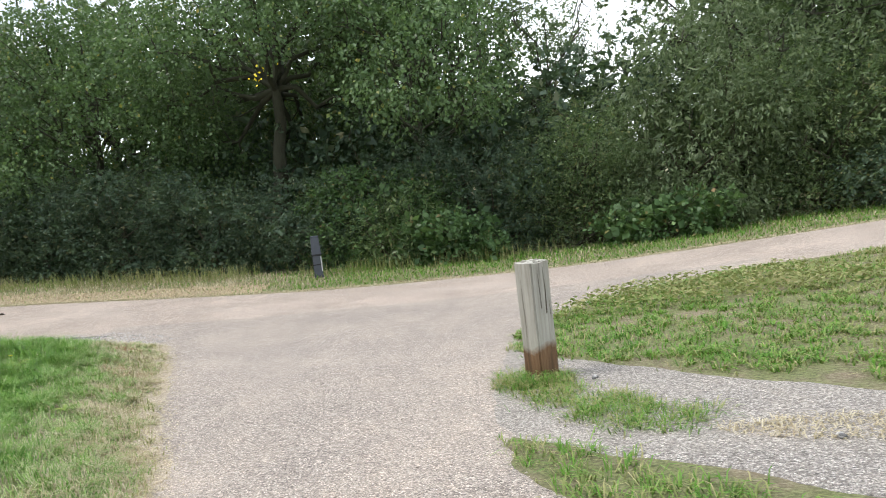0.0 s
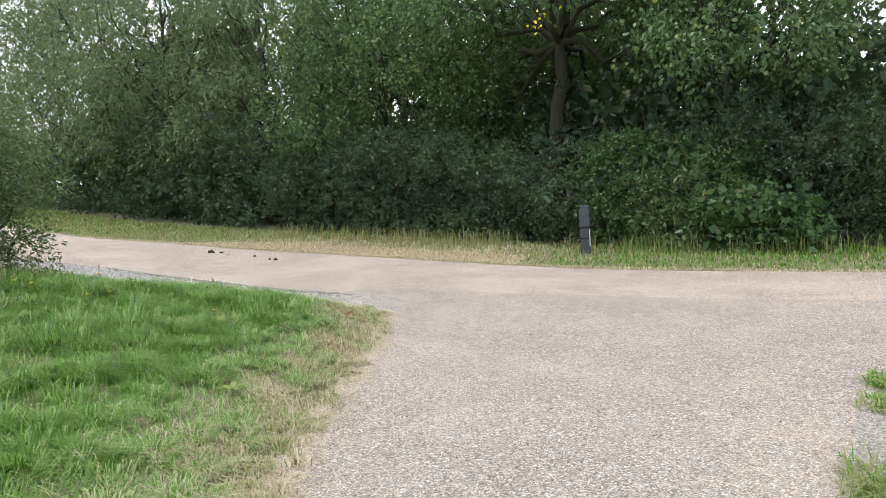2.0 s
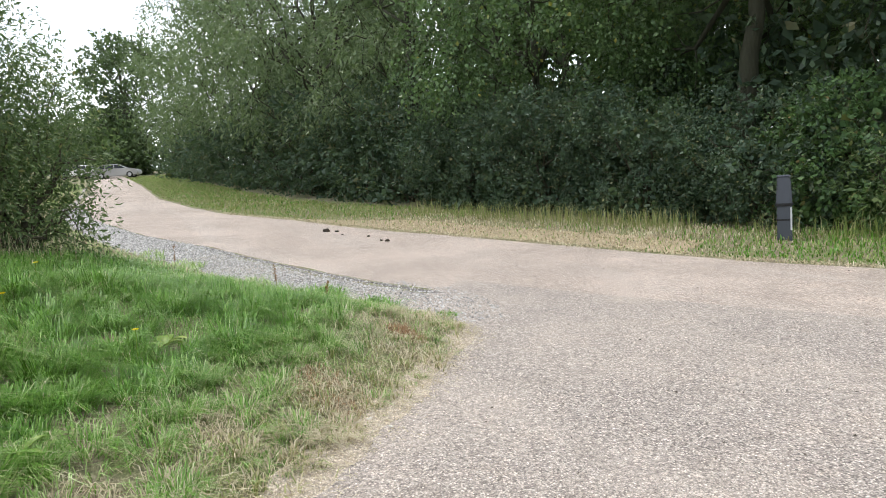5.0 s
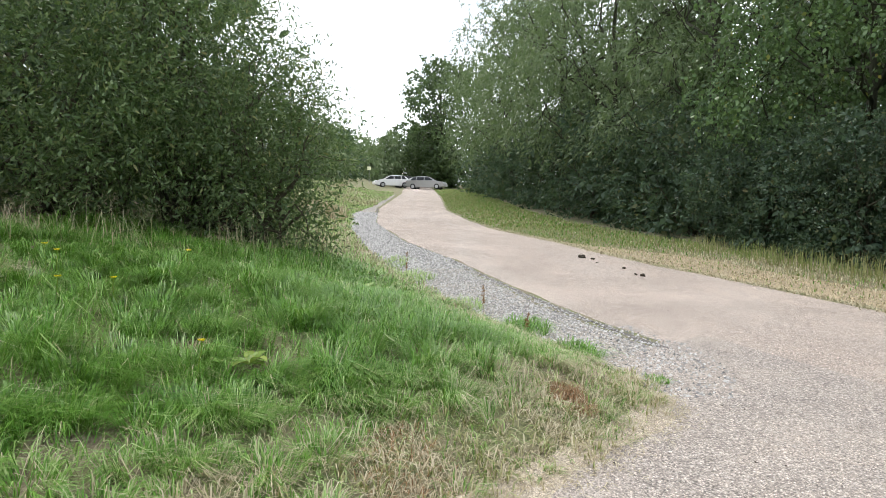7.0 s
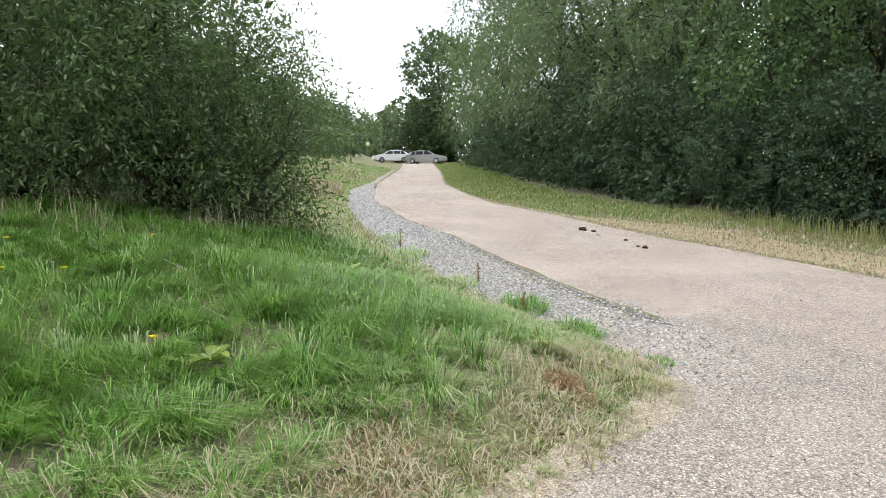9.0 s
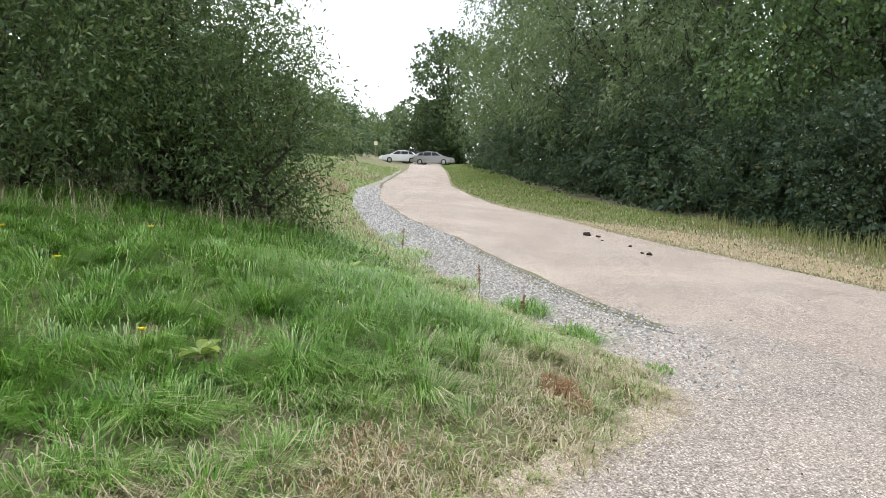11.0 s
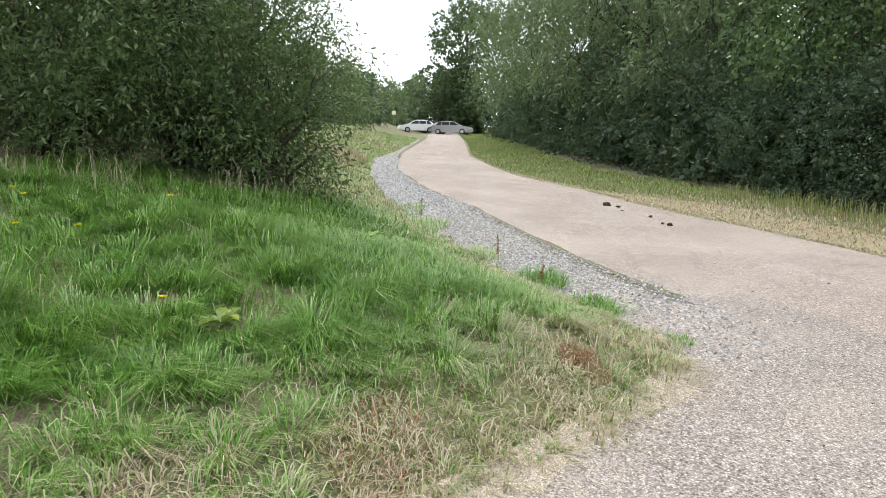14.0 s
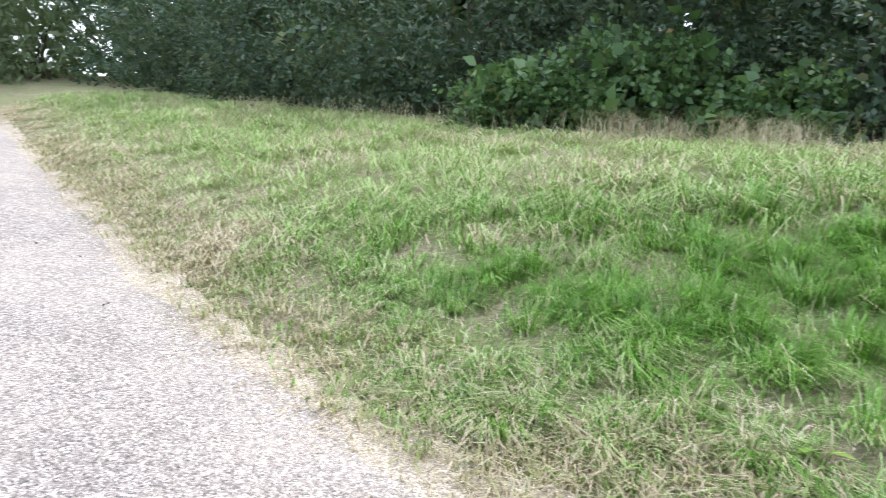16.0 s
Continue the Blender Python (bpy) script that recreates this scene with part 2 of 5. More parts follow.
# dark colour of the shadow line painted along the asphalt's edge
EDGE_SHADE = speckled("edge_shade_tone", [(0.0, (0.11, 0.10, 0.095)), (1.0, (0.20, 0.18, 0.165))], 0.9, 25)
STONE = speckled("limestone_chip", [(0.0, (0.13, 0.13, 0.128)), (0.5, (0.40, 0.395, 0.385)), (1.0, (0.74, 0.73, 0.71))])
CHIP = speckled("path_chip", [(0.0, (0.14, 0.125, 0.115)), (0.3, (0.38, 0.33, 0.30)), (0.75, (0.58, 0.51, 0.46)), (1.0, (0.84, 0.79, 0.73))], 0.85, 80)
DUNG = speckled("dry_dung", [(0.0, (0.035, 0.028, 0.018)), (1.0, (0.075, 0.055, 0.035))], 0.9, 60)
DEBRIS = speckled("dark_debris", [(0.0, (0.05, 0.04, 0.03)), (1.0, (0.16, 0.13, 0.10))], 0.9, 60)
PAPER = speckled("pale_chip", [(0.0, (0.6, 0.58, 0.5)), (1.0, (0.75, 0.73, 0.66))], 0.8, 20)


def timber():
    """Weathered grey post, wet and brown near the soil, drying cracks along the grain."""
    mat, n, l, p = material("weathered_timber")
    co = n.new("ShaderNodeTexCoord").outputs["Object"]
    mp = n.new("ShaderNodeMapping")
    mp.inputs["Scale"].default_value = (13, 13, 0.8)
    l.new(co, mp.inputs["Vector"])
    grain = noise_of(n, l, 1.6, 9, 0.7, mp.outputs["Vector"])
    r = ramp_of(n, [(0.3, (0.09, 0.078, 0.065)), (0.4, (0.29, 0.275, 0.24)), (0.55, (0.42, 0.41, 0.365)), (0.72, (0.58, 0.565, 0.51))])
    l.new(grain.outputs["Fac"], r.inputs["Fac"])
    stain = noise_of(n, l, 3.2, 4, 0.6, co)
    c = mixed(n, l, stain.outputs["Fac"], r.outputs["Color"], mixed(n, l, 0.5, r.outputs["Color"], (0.36, 0.34, 0.30)))
    sep = n.new("ShaderNodeSeparateXYZ")
    l.new(co, sep.inputs["Vector"])
    add = n.new("ShaderNodeMath")
    add.operation = "MULTIPLY_ADD"
    add.inputs[1].default_value, add.inputs[2].default_value = 0.4, -0.12
    l.new(stain.outputs["Fac"], add.inputs[0])
    sub = n.new("ShaderNodeMath")
    sub.operation = "SUBTRACT"
    l.new(sep.outputs["Z"], sub.inputs[0])
    l.new(add.outputs[0], sub.inputs[1])
    wet = n.new("ShaderNodeMapRange")
    wet.inputs["From Min"].default_value, wet.inputs["From Max"].default_value = 0.33, 0.25
    l.new(sub.outputs[0], wet.inputs["Value"])
    rot = ramp_of(n, [(0.3, (0.06, 0.032, 0.016)), (0.6, (0.22, 0.125, 0.065)), (0.8, (0.36, 0.24, 0.14))])
    l.new(grain.outputs["Fac"], rot.inputs["Fac"])
    c = mixed(n, l, wet.outputs["Result"], c, rot.outputs["Color"])
    l.new(c, p.inputs["Base Color"])
    p.inputs["Roughness"].default_value = 0.85
    l.new(bump_of(n, l, grain.outputs["Fac"], 0.8, 0.012), p.inputs["Normal"])
    return mat


TIMBER = timber()


def plain(name, colour, rough=0.5, metal=0.0, grime=0.25, scale=6.0, coat=0.0):
    mat, n, l, p = material(name)
    s = noise_of(n, l, scale, 5, 0.6, place_of(n))
    dark = tuple(v * 0.6 for v in colour)
    l.new(mixed(n, l, mixed(n, l, grime, (0.0, 0.0, 0.0), s.outputs["Fac"]), colour, dark), p.inputs["Base Color"])
    p.inputs["Roughness"].default_value, p.inputs["Metallic"].default_value = rough, metal
    p.inputs["Coat Weight"].default_value = coat
    return mat


BOLLARD = plain("recycled_plastic", (0.085, 0.095, 0.12), 0.5, 0.0, 0.7, 9)
BOLLARD_DARK = plain("black_strap", (0.012, 0.012, 0.014), 0.5, 0.0, 0.4, 20)
WHITE_STRIP = plain("reflective_strip", (0.72, 0.72, 0.74), 0.35, 0.0, 0.5, 30)
SILVER = plain("silver_paint", (0.36, 0.355, 0.35), 0.3, 0.5, 0.2, 3, 0.6)
WHITE_PAINT = plain("white_paint", (0.8, 0.8, 0.8), 0.3, 0.0, 0.1, 3, 0.6)
BLACK_PAINT = plain("black_paint", (0.02, 0.022, 0.03), 0.25, 0.0, 0.2, 3, 0.8)
RUBBER = plain("tyre_rubber", (0.02, 0.02, 0.02), 0.85)
RIM = plain("alloy_rim", (0.5, 0.5, 0.52), 0.35, 0.8)
GLASS_DARK = plain("tinted_window", (0.03, 0.035, 0.04), 0.08, 0.0, 0.1, 3, 0.5)
LAMP_RED = plain("red_lens", (0.35, 0.02, 0.02), 0.2)
LAMP_CLEAR = plain("clear_lens", (0.65, 0.66, 0.68), 0.15)
SIGN_FACE = plain("sign_face", (0.82, 0.82, 0.55), 0.5, 0, 0.2, 10)
GALV = plain("galvanised_post", (0.28, 0.29, 0.29), 0.5, 0.7)
LICHEN = speckled("pale_lichen", [(0.0, (0.30, 0.29, 0.24)), (0.6, (0.5, 0.49, 0.43)), (1.0, (0.68, 0.67, 0.6))], 0.95, 50)

# ---- lie of the land ----
LAWN_EDGE = [(12.0, -19.0), (5.5, -10.5), (1.6, -4.85), (-0.9, -1.3), (-2.3, 0.8), (-3.3, 2.2), (-4.4, 3.45), (-5.4, 4.3), (-6.8, 5.6), (-7.9, 6.7), (-9.2, 7.85),
             (-9.75, 8.0), (-10.3, 7.95), (-11.0, 7.65), (-12.3, 7.2), (-14.1, 6.7), (-16.8, 5.85), (-21.7, 4.75), (-33.6, 2.8), (-60.0, 2.5), (-140.0, 2.0)]


def softplus(u, k):
    return k * np.log1p(np.exp(np.clip(u / k, -40, 40)))


def side_distance(line, x, y):
    """Distance from an open line, positive on its left side."""
    x, y = np.asarray(x, float), np.asarray(y, float)
    best, side = np.full(x.shape, 1e9), np.zeros(x.shape)
    for (ax, ay), (bx, by) in zip(line[:-1], line[1:]):
        dx, dy = bx - ax, by - ay
        t = np.clip(((x - ax) * dx + (y - ay) * dy) / (dx * dx + dy * dy), 0, 1)
        d = np.hypot(x - ax - t * dx, y - ay - t * dy)
        near = d < best - 1e-9
        best = np.where(near, d, best)
        side = np.where(near, np.sign(dx * (y - ay) - dy * (x - ax)), side)
    return best * side


def road_height(x, y):
    x, y = np.clip(x, -150, 30), np.clip(y, -26, 45)
    return -0.03 + 0.069 * softplus(4 - y, 1.5) - 0.018 * softplus(y - 4, 1.5) + 0.078 * softplus(x + 5, 1.5) + 0.0485 * softplus(-x - 13, 3)


def height(x, y):
    """The ground: the road's dip, and the bank that rises from the lawn's edge."""
    x, y = np.asarray(x, float), np.asarray(y, float)
    rough = 0.02 * np.sin(2.1 * x + 0.7 * y) * np.sin(1.7 * y - 0.6 * x)
    s = softplus(side_distance(LAWN_EDGE, x, y), 0.12)
    return road_height(x, y) + 1.35 * (1 - np.exp(-s / 4.2)) + rough * np.minimum(s, 1)


def h1(x, y):
    return float(height(np.array([x]), np.array([y]))[0])


# ---- mesh builders ----
def mesh_object(name, verts, faces, mat, parent=None, smooth=False):
    """faces: an int array of rows of equal length, or a list of such arrays."""
    groups = faces if isinstance(faces, list) else [faces]
    me = bpy.data.meshes.new(name)
    verts = np.asarray(verts, np.float32)
    me.vertices.add(len(verts))
    me.vertices.foreach_set("co", verts.ravel())
    loops = np.concatenate([np.asarray(g, np.int32).ravel() for g in groups])
    sizes = np.concatenate([np.full(len(g), np.asarray(g).shape[1], np.int32) for g in groups])
    me.loops.add(len(loops))
    me.loops.foreach_set("vertex_index", loops)
    me.polygons.add(len(sizes))
    me.polygons.foreach_set("loop_start", np.r_[0, np.cumsum(sizes)[:-1]].astype(np.int32))
    if smooth:
        me.polygons.foreach_set("use_smooth", np.ones(len(sizes), bool))
    me.materials.append(mat)
    me.update(calc_edges=True)
    ob = new(name, me)
    if parent is not None:
        ob.parent = parent
    return ob


def part(name, bm, mat, parent, label=""):
    me = bpy.data.meshes.new(name)
    bm.to_mesh(me)
    bm.free()
    me.materials.append(mat)
    ob = new(name, me)
    ob.parent = parent
    return tagged(ob, label)


def thing(name, x, y, z, label, category, group="", turn=0.0):
    ob = new(name)
    ob.empty_display_size = 0.2
    ob.matrix_basis = pose(x, y, z, 0, 0, turn)
    return tagged(ob, label, category, group)


def unit(v):
    return v / np.maximum(np.linalg.norm(v, axis=-1, keepdims=True), 1e-9)


def leaf_cloud(name, places, ways, length, width, rng, mat, parent=None, fold=0.18):
    """Folded pointed leaves, one quad each."""
    n = len(places)
    ways = unit(ways)
    side = unit(np.cross(ways, rng.normal(size=(n, 3))))
    up = np.cross(side, ways)
    length, width = np.broadcast_to(length, n)[:, None], np.broadcast_to(width, n)[:, None]
    mid = places + ways * length * 0.45 + up * width * fold
    v = np.stack([places, mid + side * width / 2, places + ways * length, mid - side * width / 2], 1).reshape(-1, 3)
    return mesh_object(name, v, np.arange(4 * n).reshape(-1, 4), mat, parent)


def crown_points(lobes, count, rng, shell=(0.72, 1.06), lumps=0.16):
    """Points and outward ways in the outer shell of a heap of lobes (centre, radii), with an uneven outline."""
    size = np.array([(r[0] * r[1] + r[1] * r[2] + r[0] * r[2]) for _, r in lobes])
    pick = rng.choice(len(lobes), count, p=size / size.sum())
    centre, radii = np.array([c for c, _ in lobes])[pick], np.array([r for _, r in lobes])[pick]
    way = unit(rng.normal(size=(count, 3)))
    wave = sum(np.sin(way @ rng.normal(size=3) * k + pick * 1.7 + k) for k in (3, 5, 8, 11)) / 4
    far = rng.uniform(*shell, count) * (1 + lumps * wave)
    return centre + way * radii * far[:, None], way


def foliage(name, lobes, sprigs, per, leaf, rng, mat, parent, droop=0.25, reach=0.35, shell=(0.72, 1.06), lumps=0.16, floor=None, thin=None):
    """Sprigs of leaves over a crown. leaf: (length, width). thin: (centre, way, depth) of a bush whose shaded back carries few leaves."""
    c, out = crown_points(lobes, sprigs, rng, shell, lumps)
    if thin:
        (cx, cy), (wx, wy), deep = thin
        back = (c[:, 0] - cx) * wx + (c[:, 1] - cy) * wy < -0.12 * deep
        keep = ~back | (rng.uniform(0, 1, sprigs) < 0.15)
        c, out = c[keep], out[keep]
        sprigs = len(c)
    way = unit(out * 0.8 + rng.normal(size=c.shape) * 0.55 + (0, 0, -droop))
    u = rng.uniform(0, 1, (sprigs, per))[..., None]
    span = reach * rng.uniform(0.5, 1.2, (sprigs, 1, 1))
    p = c[:, None] + way[:, None] * u * span + rng.normal(size=(sprigs, per, 3)) * reach * 0.16
    p[..., 2] -= (u[..., 0] ** 2) * span[..., 0] * droop
    d = way[:, None] * 0.7 + rng.normal(size=p.shape) * 0.7 + np.array((0, 0, -droop))
    p, d = p.reshape(-1, 3), d.reshape(-1, 3)
    if floor is not None:
        keep = p[:, 2] > floor(p[:, 0], p[:, 1]) + 0.04
        p, d = p[keep], d[keep]
    size = rng.uniform(0.65, 1.2, len(p))
    return leaf_cloud(name, p, d, leaf[0] * size, leaf[1] * size, rng, mat, parent)


def tube(points, radii, sides=7):
    """A tapered bent stem as vertices and quads."""
    pts, radii = np.asarray(points, float), np.asarray(radii, float)
    along = unit(np.gradient(pts, axis=0))
    ref = np.where(np.abs(along[:, 2:3]) > 0.9, np.array([[1.0, 0, 0]]), np.array([[0, 0, 1.0]]))
    a = unit(np.cross(along, ref))
    b = np.cross(along, a)
    ang = np.linspace(0, 2 * np.pi, sides, endpoint=False)
    ring = a[:, None] * np.cos(ang)[None, :, None] + b[:, None] * np.sin(ang)[None, :, None]
    v = (pts[:, None] + ring * radii[:, None, None]).reshape(-1, 3)
    i, j = np.meshgrid(np.arange(len(pts) - 1), np.arange(sides), indexing="ij")
    k = (j + 1) % sides
    f = np.stack([i * sides + j, i * sides + k, (i + 1) * sides + k, (i + 1) * sides + j], -1).reshape(-1, 4)
    return v, f


def stems(name, lines, mat, parent, sides=7):
    vs, fs, base = [], [], 0
    for pts, radii in lines:
        v, f = tube(pts, radii, sides)
        vs.append(v)
        fs.append(f + base)
        base += len(v)
    return mesh_object(name, np.concatenate(vs), np.concatenate(fs), mat, parent, True)


def bent(a, b, rng, wobble=0.08, count=7):
    a, b = np.asarray(a, float), np.asarray(b, float)
    t = np.linspace(0, 1, count)[:, None]
    off = rng.normal(size=(count, 3)) * wobble * np.linalg.norm(b - a)
    off[0] = off[-1] = 0
    return a + (b - a) * t + off * np.sin(np.pi * t)


# ---- setting: ground, road, path, gravel ----
def spaced(inner, outer, step, end):
    """Grid lines: even inside, growing outside."""
    lines = list(np.arange(inner, outer + 1e-6, step))
    d, low, high = step, inner, outer
    while high < end or low > -end:
        d *= 1.25
        high, low = high + d, low - d
        lines = [low] + lines + [high]
    return np.array(lines)


gx, gy = spaced(-28.0, 8.0, 0.28, 1500), spaced(-15.0, 24.0, 0.28, 1500)
mx_, my_ = np.meshgrid(gx, gy, indexing="ij")
gz = height(mx_.ravel(), my_.ravel()) - 0.007
gi, gj = np.meshgrid(np.arange(len(gx) - 1), np.arange(len(gy) - 1), indexing="ij")
gk = (gi * len(gy) + gj).ravel()
ground = mesh_object("ground", np.c_[mx_.ravel(), my_.ravel(), gz], np.stack([gk, gk + len(gy), gk + len(gy) + 1, gk + 1], 1), GROUND, None, True)
tagged(ground, "sloping ground of soil, thatch and short grass", "ground", kind="structure")


def along(line, step):
    """Points at even steps on a rounded line."""
    p = np.asarray(line, float)
    t = np.r_[0, np.cumsum(np.linalg.norm(np.diff(p, axis=0), axis=1))]
    u = np.linspace(0, t[-1], max(2, int(t[-1] / step)))
    q = np.stack([np.interp(u, t, p[:, 0]), np.interp(u, t, p[:, 1])], 1)
    for _ in range(6):
        q[1:-1] = (q[:-2] + 2 * q[1:-1] + q[2:]) / 4
    return q


def strip(name, left, right, mat, lift, label, category, across=14, rag=0.05, count=260, under=None, feather=0.02):
    """A surface between two lines, that follows the land and has slightly ragged edges."""
    rng = np.random.default_rng(len(name) * 7 + count)
    a, b = along(left, 0.1), along(right, 0.1)
    pick = lambda q: np.stack([np.interp(np.linspace(0, 1, count), np.linspace(0, 1, len(q)), q[:, k]) for k in (0, 1)], 1)
    a, b = pick(a), pick(b)
    v = np.linspace(0, 1, across)
    p = a[:, None] * (1 - v)[None, :, None] + b[:, None] * v[None, :, None]
    u = np.arange(count)
    for col in (0, -1):
        sway = sum(np.sin(u * f + rng.uniform(0, 6.28)) for f in (0.31, 0.53, 0.87, 1.3)) / 2
        p[:, col] += (b - a) / np.linalg.norm(b - a, axis=1, keepdims=True) * (sway * rag)[:, None]
    p = p.reshape(-1, 2)
    z = height(p[:, 0], p[:, 1]) + lift
    z.reshape(count, across)[:, [0, -1]] -= feather
    if under is not None:
        z -= 0.05 * np.clip((-side_distance(under, p[:, 0], p[:, 1]) - 0.8) / 0.4, 0, 1)
    i, j = np.meshgrid(np.arange(count - 1), np.arange(across - 1), indexing="ij")
    k = (i * across + j).ravel()
    ob = mesh_object(name, np.c_[p, z], np.stack([k, k + 1, k + across + 1, k + across], 1), mat, None, True)
    return tagged(ob, label, category, kind="structure")


ROAD_NORTH = [(30.0, 22.0), (12.0, 19.2), (1.8, 16.9), (-3.4, 15.7), (-6.5, 15.0), (-10.2, 13.75), (-12.5, 13.3), (-15.0, 12.85), (-18.0, 12.0), (-20.0, 11.3), (-24.0, 10.4), (-29.0, 8.9), (-33.0, 8.4), (-41.0, 7.8), (-60.0, 8.2), (-88.0, 8.3), (-130.0, 8.0)]
ROAD_SOUTH = [(30.0, 17.2), (12.0, 14.6), (1.3, 12.4), (-3.0, 11.6), (-7.0, 10.4), (-10.7, 9.05), (-11.7, 8.74), (-13.0, 8.3), (-15.4, 7.78), (-19.6, 6.9), (-23.4, 5.8), (-30.0, 4.6), (-40.0, 4.2), (-66.0, 4.8), (-88.0, 4.6), (-130.0, 4.0)]
road = strip("road", ROAD_SOUTH, ROAD_NORTH, ROAD, 0.004, "pale sandy-pink chipped road with greyer wheel tracks", "road", 18, 0.05, 520)
PATH_RIGHT = [(15.0, -17.5), (8.2, -8.7), (4.2, -3.3), (1.6, 0.3), (-0.6, 2.7), (-1.6, 3.9), (-2.1, 4.9), (-2.5, 5.9), (-2.8, 7.0), (-3.1, 8.2), (-2.9, 9.6), (-2.4, 10.8), (-0.8, 12.2), (0.5, 13.6)]
PATH_LEFT = [(12.0, -19.0), (5.5, -10.5), (1.6, -4.85), (-0.9, -1.3), (-2.3, 0.8), (-3.3, 2.2), (-4.4, 3.45), (-5.4, 4.3), (-6.8, 5.6), (-7.9, 6.7), (-9.2, 7.85), (-9.75, 8.0), (-10.4, 7.9), (-11.1, 7.7), (-11.7, 8.6), (-13.6, 10.6)]
PATH_LEFT = [(x - 0.04, y - 0.04) for x, y in PATH_LEFT]
path = strip("path", PATH_LEFT, PATH_RIGHT, PATH_TOP, 0.009, "beige-grey chipped footpath widening into the road", "path", 40, 0.06, 420, ROAD_SOUTH)
edge_line = along(LAWN_EDGE[1:12], 0.2)
side_way = unit(np.stack([-np.gradient(edge_line[:, 1]), np.gradient(edge_line[:, 0])], 1))
u_ = np.arange(len(edge_line))
reach_ = 0.13 + 0.05 * np.sin(u_ * 0.83) + 0.04 * np.sin(u_ * 0.37 + 1) + 0.03 * np.sin(u_ * 1.9 + 2)
margin = strip("path_margin", edge_line + side_way * 0.12, edge_line - side_way * np.maximum(reach_, 0.02)[:, None], SANDY, 0.014, "pale sandy margin of the path strewn with straw", "path", 5, 0.025, 320, None, 0.006)
GRAVEL_IN = [(-9.9, 7.95), (-10.4, 7.9), (-11.0, 7.65), (-12.3, 7.2), (-14.1, 6.7), (-16.8, 5.85), (-21.7, 4.85), (-27.0, 4.1), (-33.6, 3.4), (-42.0, 3.8), (-62.0, 4.2)]
GRAVEL_OUT = [(-10.0, 8.35), (-10.6, 8.6), (-11.5, 8.7), (-13.0, 8.26), (-15.4, 7.72), (-19.6, 6.84), (-23.4, 5.74), (-27.0, 5.1), (-30.0, 4.6), (-40.0, 4.2), (-62.0, 4.5)]
gravel = strip("gravel_shoulder", GRAVEL_IN, GRAVEL_OUT, GRAVEL_TOP, 0.006, "grey crushed-stone shoulder beside the road", "gravel", 6, 0.06, 240)
# thin dark strip in place of the shade at the asphalt's edge
EDGE_OUT = [(x, y + 0.07) for x, y in GRAVEL_OUT]
shade_strip = strip("road_edge", GRAVEL_OUT[2:10], EDGE_OUT[2:10], EDGE_SHADE, 0.016, "dark strip painting the shadow line along the road's edge", "road", 3, 0.03, 220)
TRACK_N = [(-3.0, 7.5), (-2.7, 7.25), (-2.3, 6.95), (-0.9, 6.1), (0.5, 5.3), (3.0, 4.3), (8.0, 3.0), (20.0, 1.0)]
TRACK_S = [(-2.3, 4.6), (-2.0, 4.4), (-1.6, 4.25), (-1.0, 3.95), (-0.3, 3.7), (2.0, 2.7), (7.0, 1.2), (19.0, -1.5)]
track = strip("stony_track", TRACK_S, TRACK_N, TRACK, 0.003, "grey stony side track joining the footpath", "track", 12, 0.08, 160)


# ---- grass ----
def blades(name, x, y, tall, lean, wide, rng, mat, label, category="grass", way=None, stray=0.55):
    """Bent blades, two segments each, that follow the land."""
    n = len(x)
    z = height(x, y) - 0.01
    a = rng.uniform(0, 2 * np.pi, n) if way is None else way + rng.normal(size=n) * stray
    out = np.stack([np.cos(a), np.sin(a), np.zeros(n)], 1)
    side = np.stack([-np.sin(a), np.cos(a), np.zeros(n)], 1)
    base = np.stack([x, y, z], 1)
    w = side * (wide / 2)[:, None]

    def at(up, over):
        return base + np.array((0, 0, 1.0)) * (tall * up)[:, None] + out * (tall * lean * over)[:, None]

    mid, tip = at(0.62, 0.3), at(np.maximum(1 - 0.35 * lean, 0.12), 1.0)
    v = np.stack([base - w, base + w, mid + w * 0.8, mid - w * 0.8, tip], 1).reshape(-1, 3)
    k = np.arange(n)[:, None] * 5
    faces = [k + np.array([[0, 1, 2, 3]]), k + np.array([[3, 2, 4]])]
    ob = mesh_object(name, v, faces, mat)
    return tagged(ob, label, category, kind="stuff")


def scattered(box, count, rng):
    return rng.uniform(box[0], box[1], count), rng.uniform(box[2], box[3], count)


def inside(poly, x, y):
    hit = np.zeros(x.shape, bool)
    for (ax, ay), (bx, by) in zip(poly, poly[1:] + poly[:1]):
        cross = ((ay > y) != (by > y)) & (x < (bx - ax) * (y - ay) / (by - ay + 1e-12) + ax)
        hit ^= cross
    return hit


def patch_noise(x, y, f, seed):
    r = np.random.default_rng(seed)
    total = 0
    for k in range(5):
        w = r.normal(size=2) * f * (0.6 + 0.5 * k)
        total = total + np.sin(x * w[0] + y * w[1] + r.uniform(0, 6.28)) / (1 + 0.3 * k)
    return total / 2.2


def tufted(x, y, rng, spread, tufts):
    """Draws points together into tufts; also the way out of the tuft and the tuft's vigour."""
    pick = rng.integers(0, tufts, len(x))
    vigour = rng.uniform(0.55, 1.5, tufts)[pick]
    cx, cy = x[:tufts][pick], y[:tufts][pick]
    r = np.abs(rng.normal(size=len(x))) * spread * vigour
    a = rng.uniform(0, 2 * np.pi, len(x))
    return cx + r * np.cos(a), cy + r * np.sin(a), a, vigour


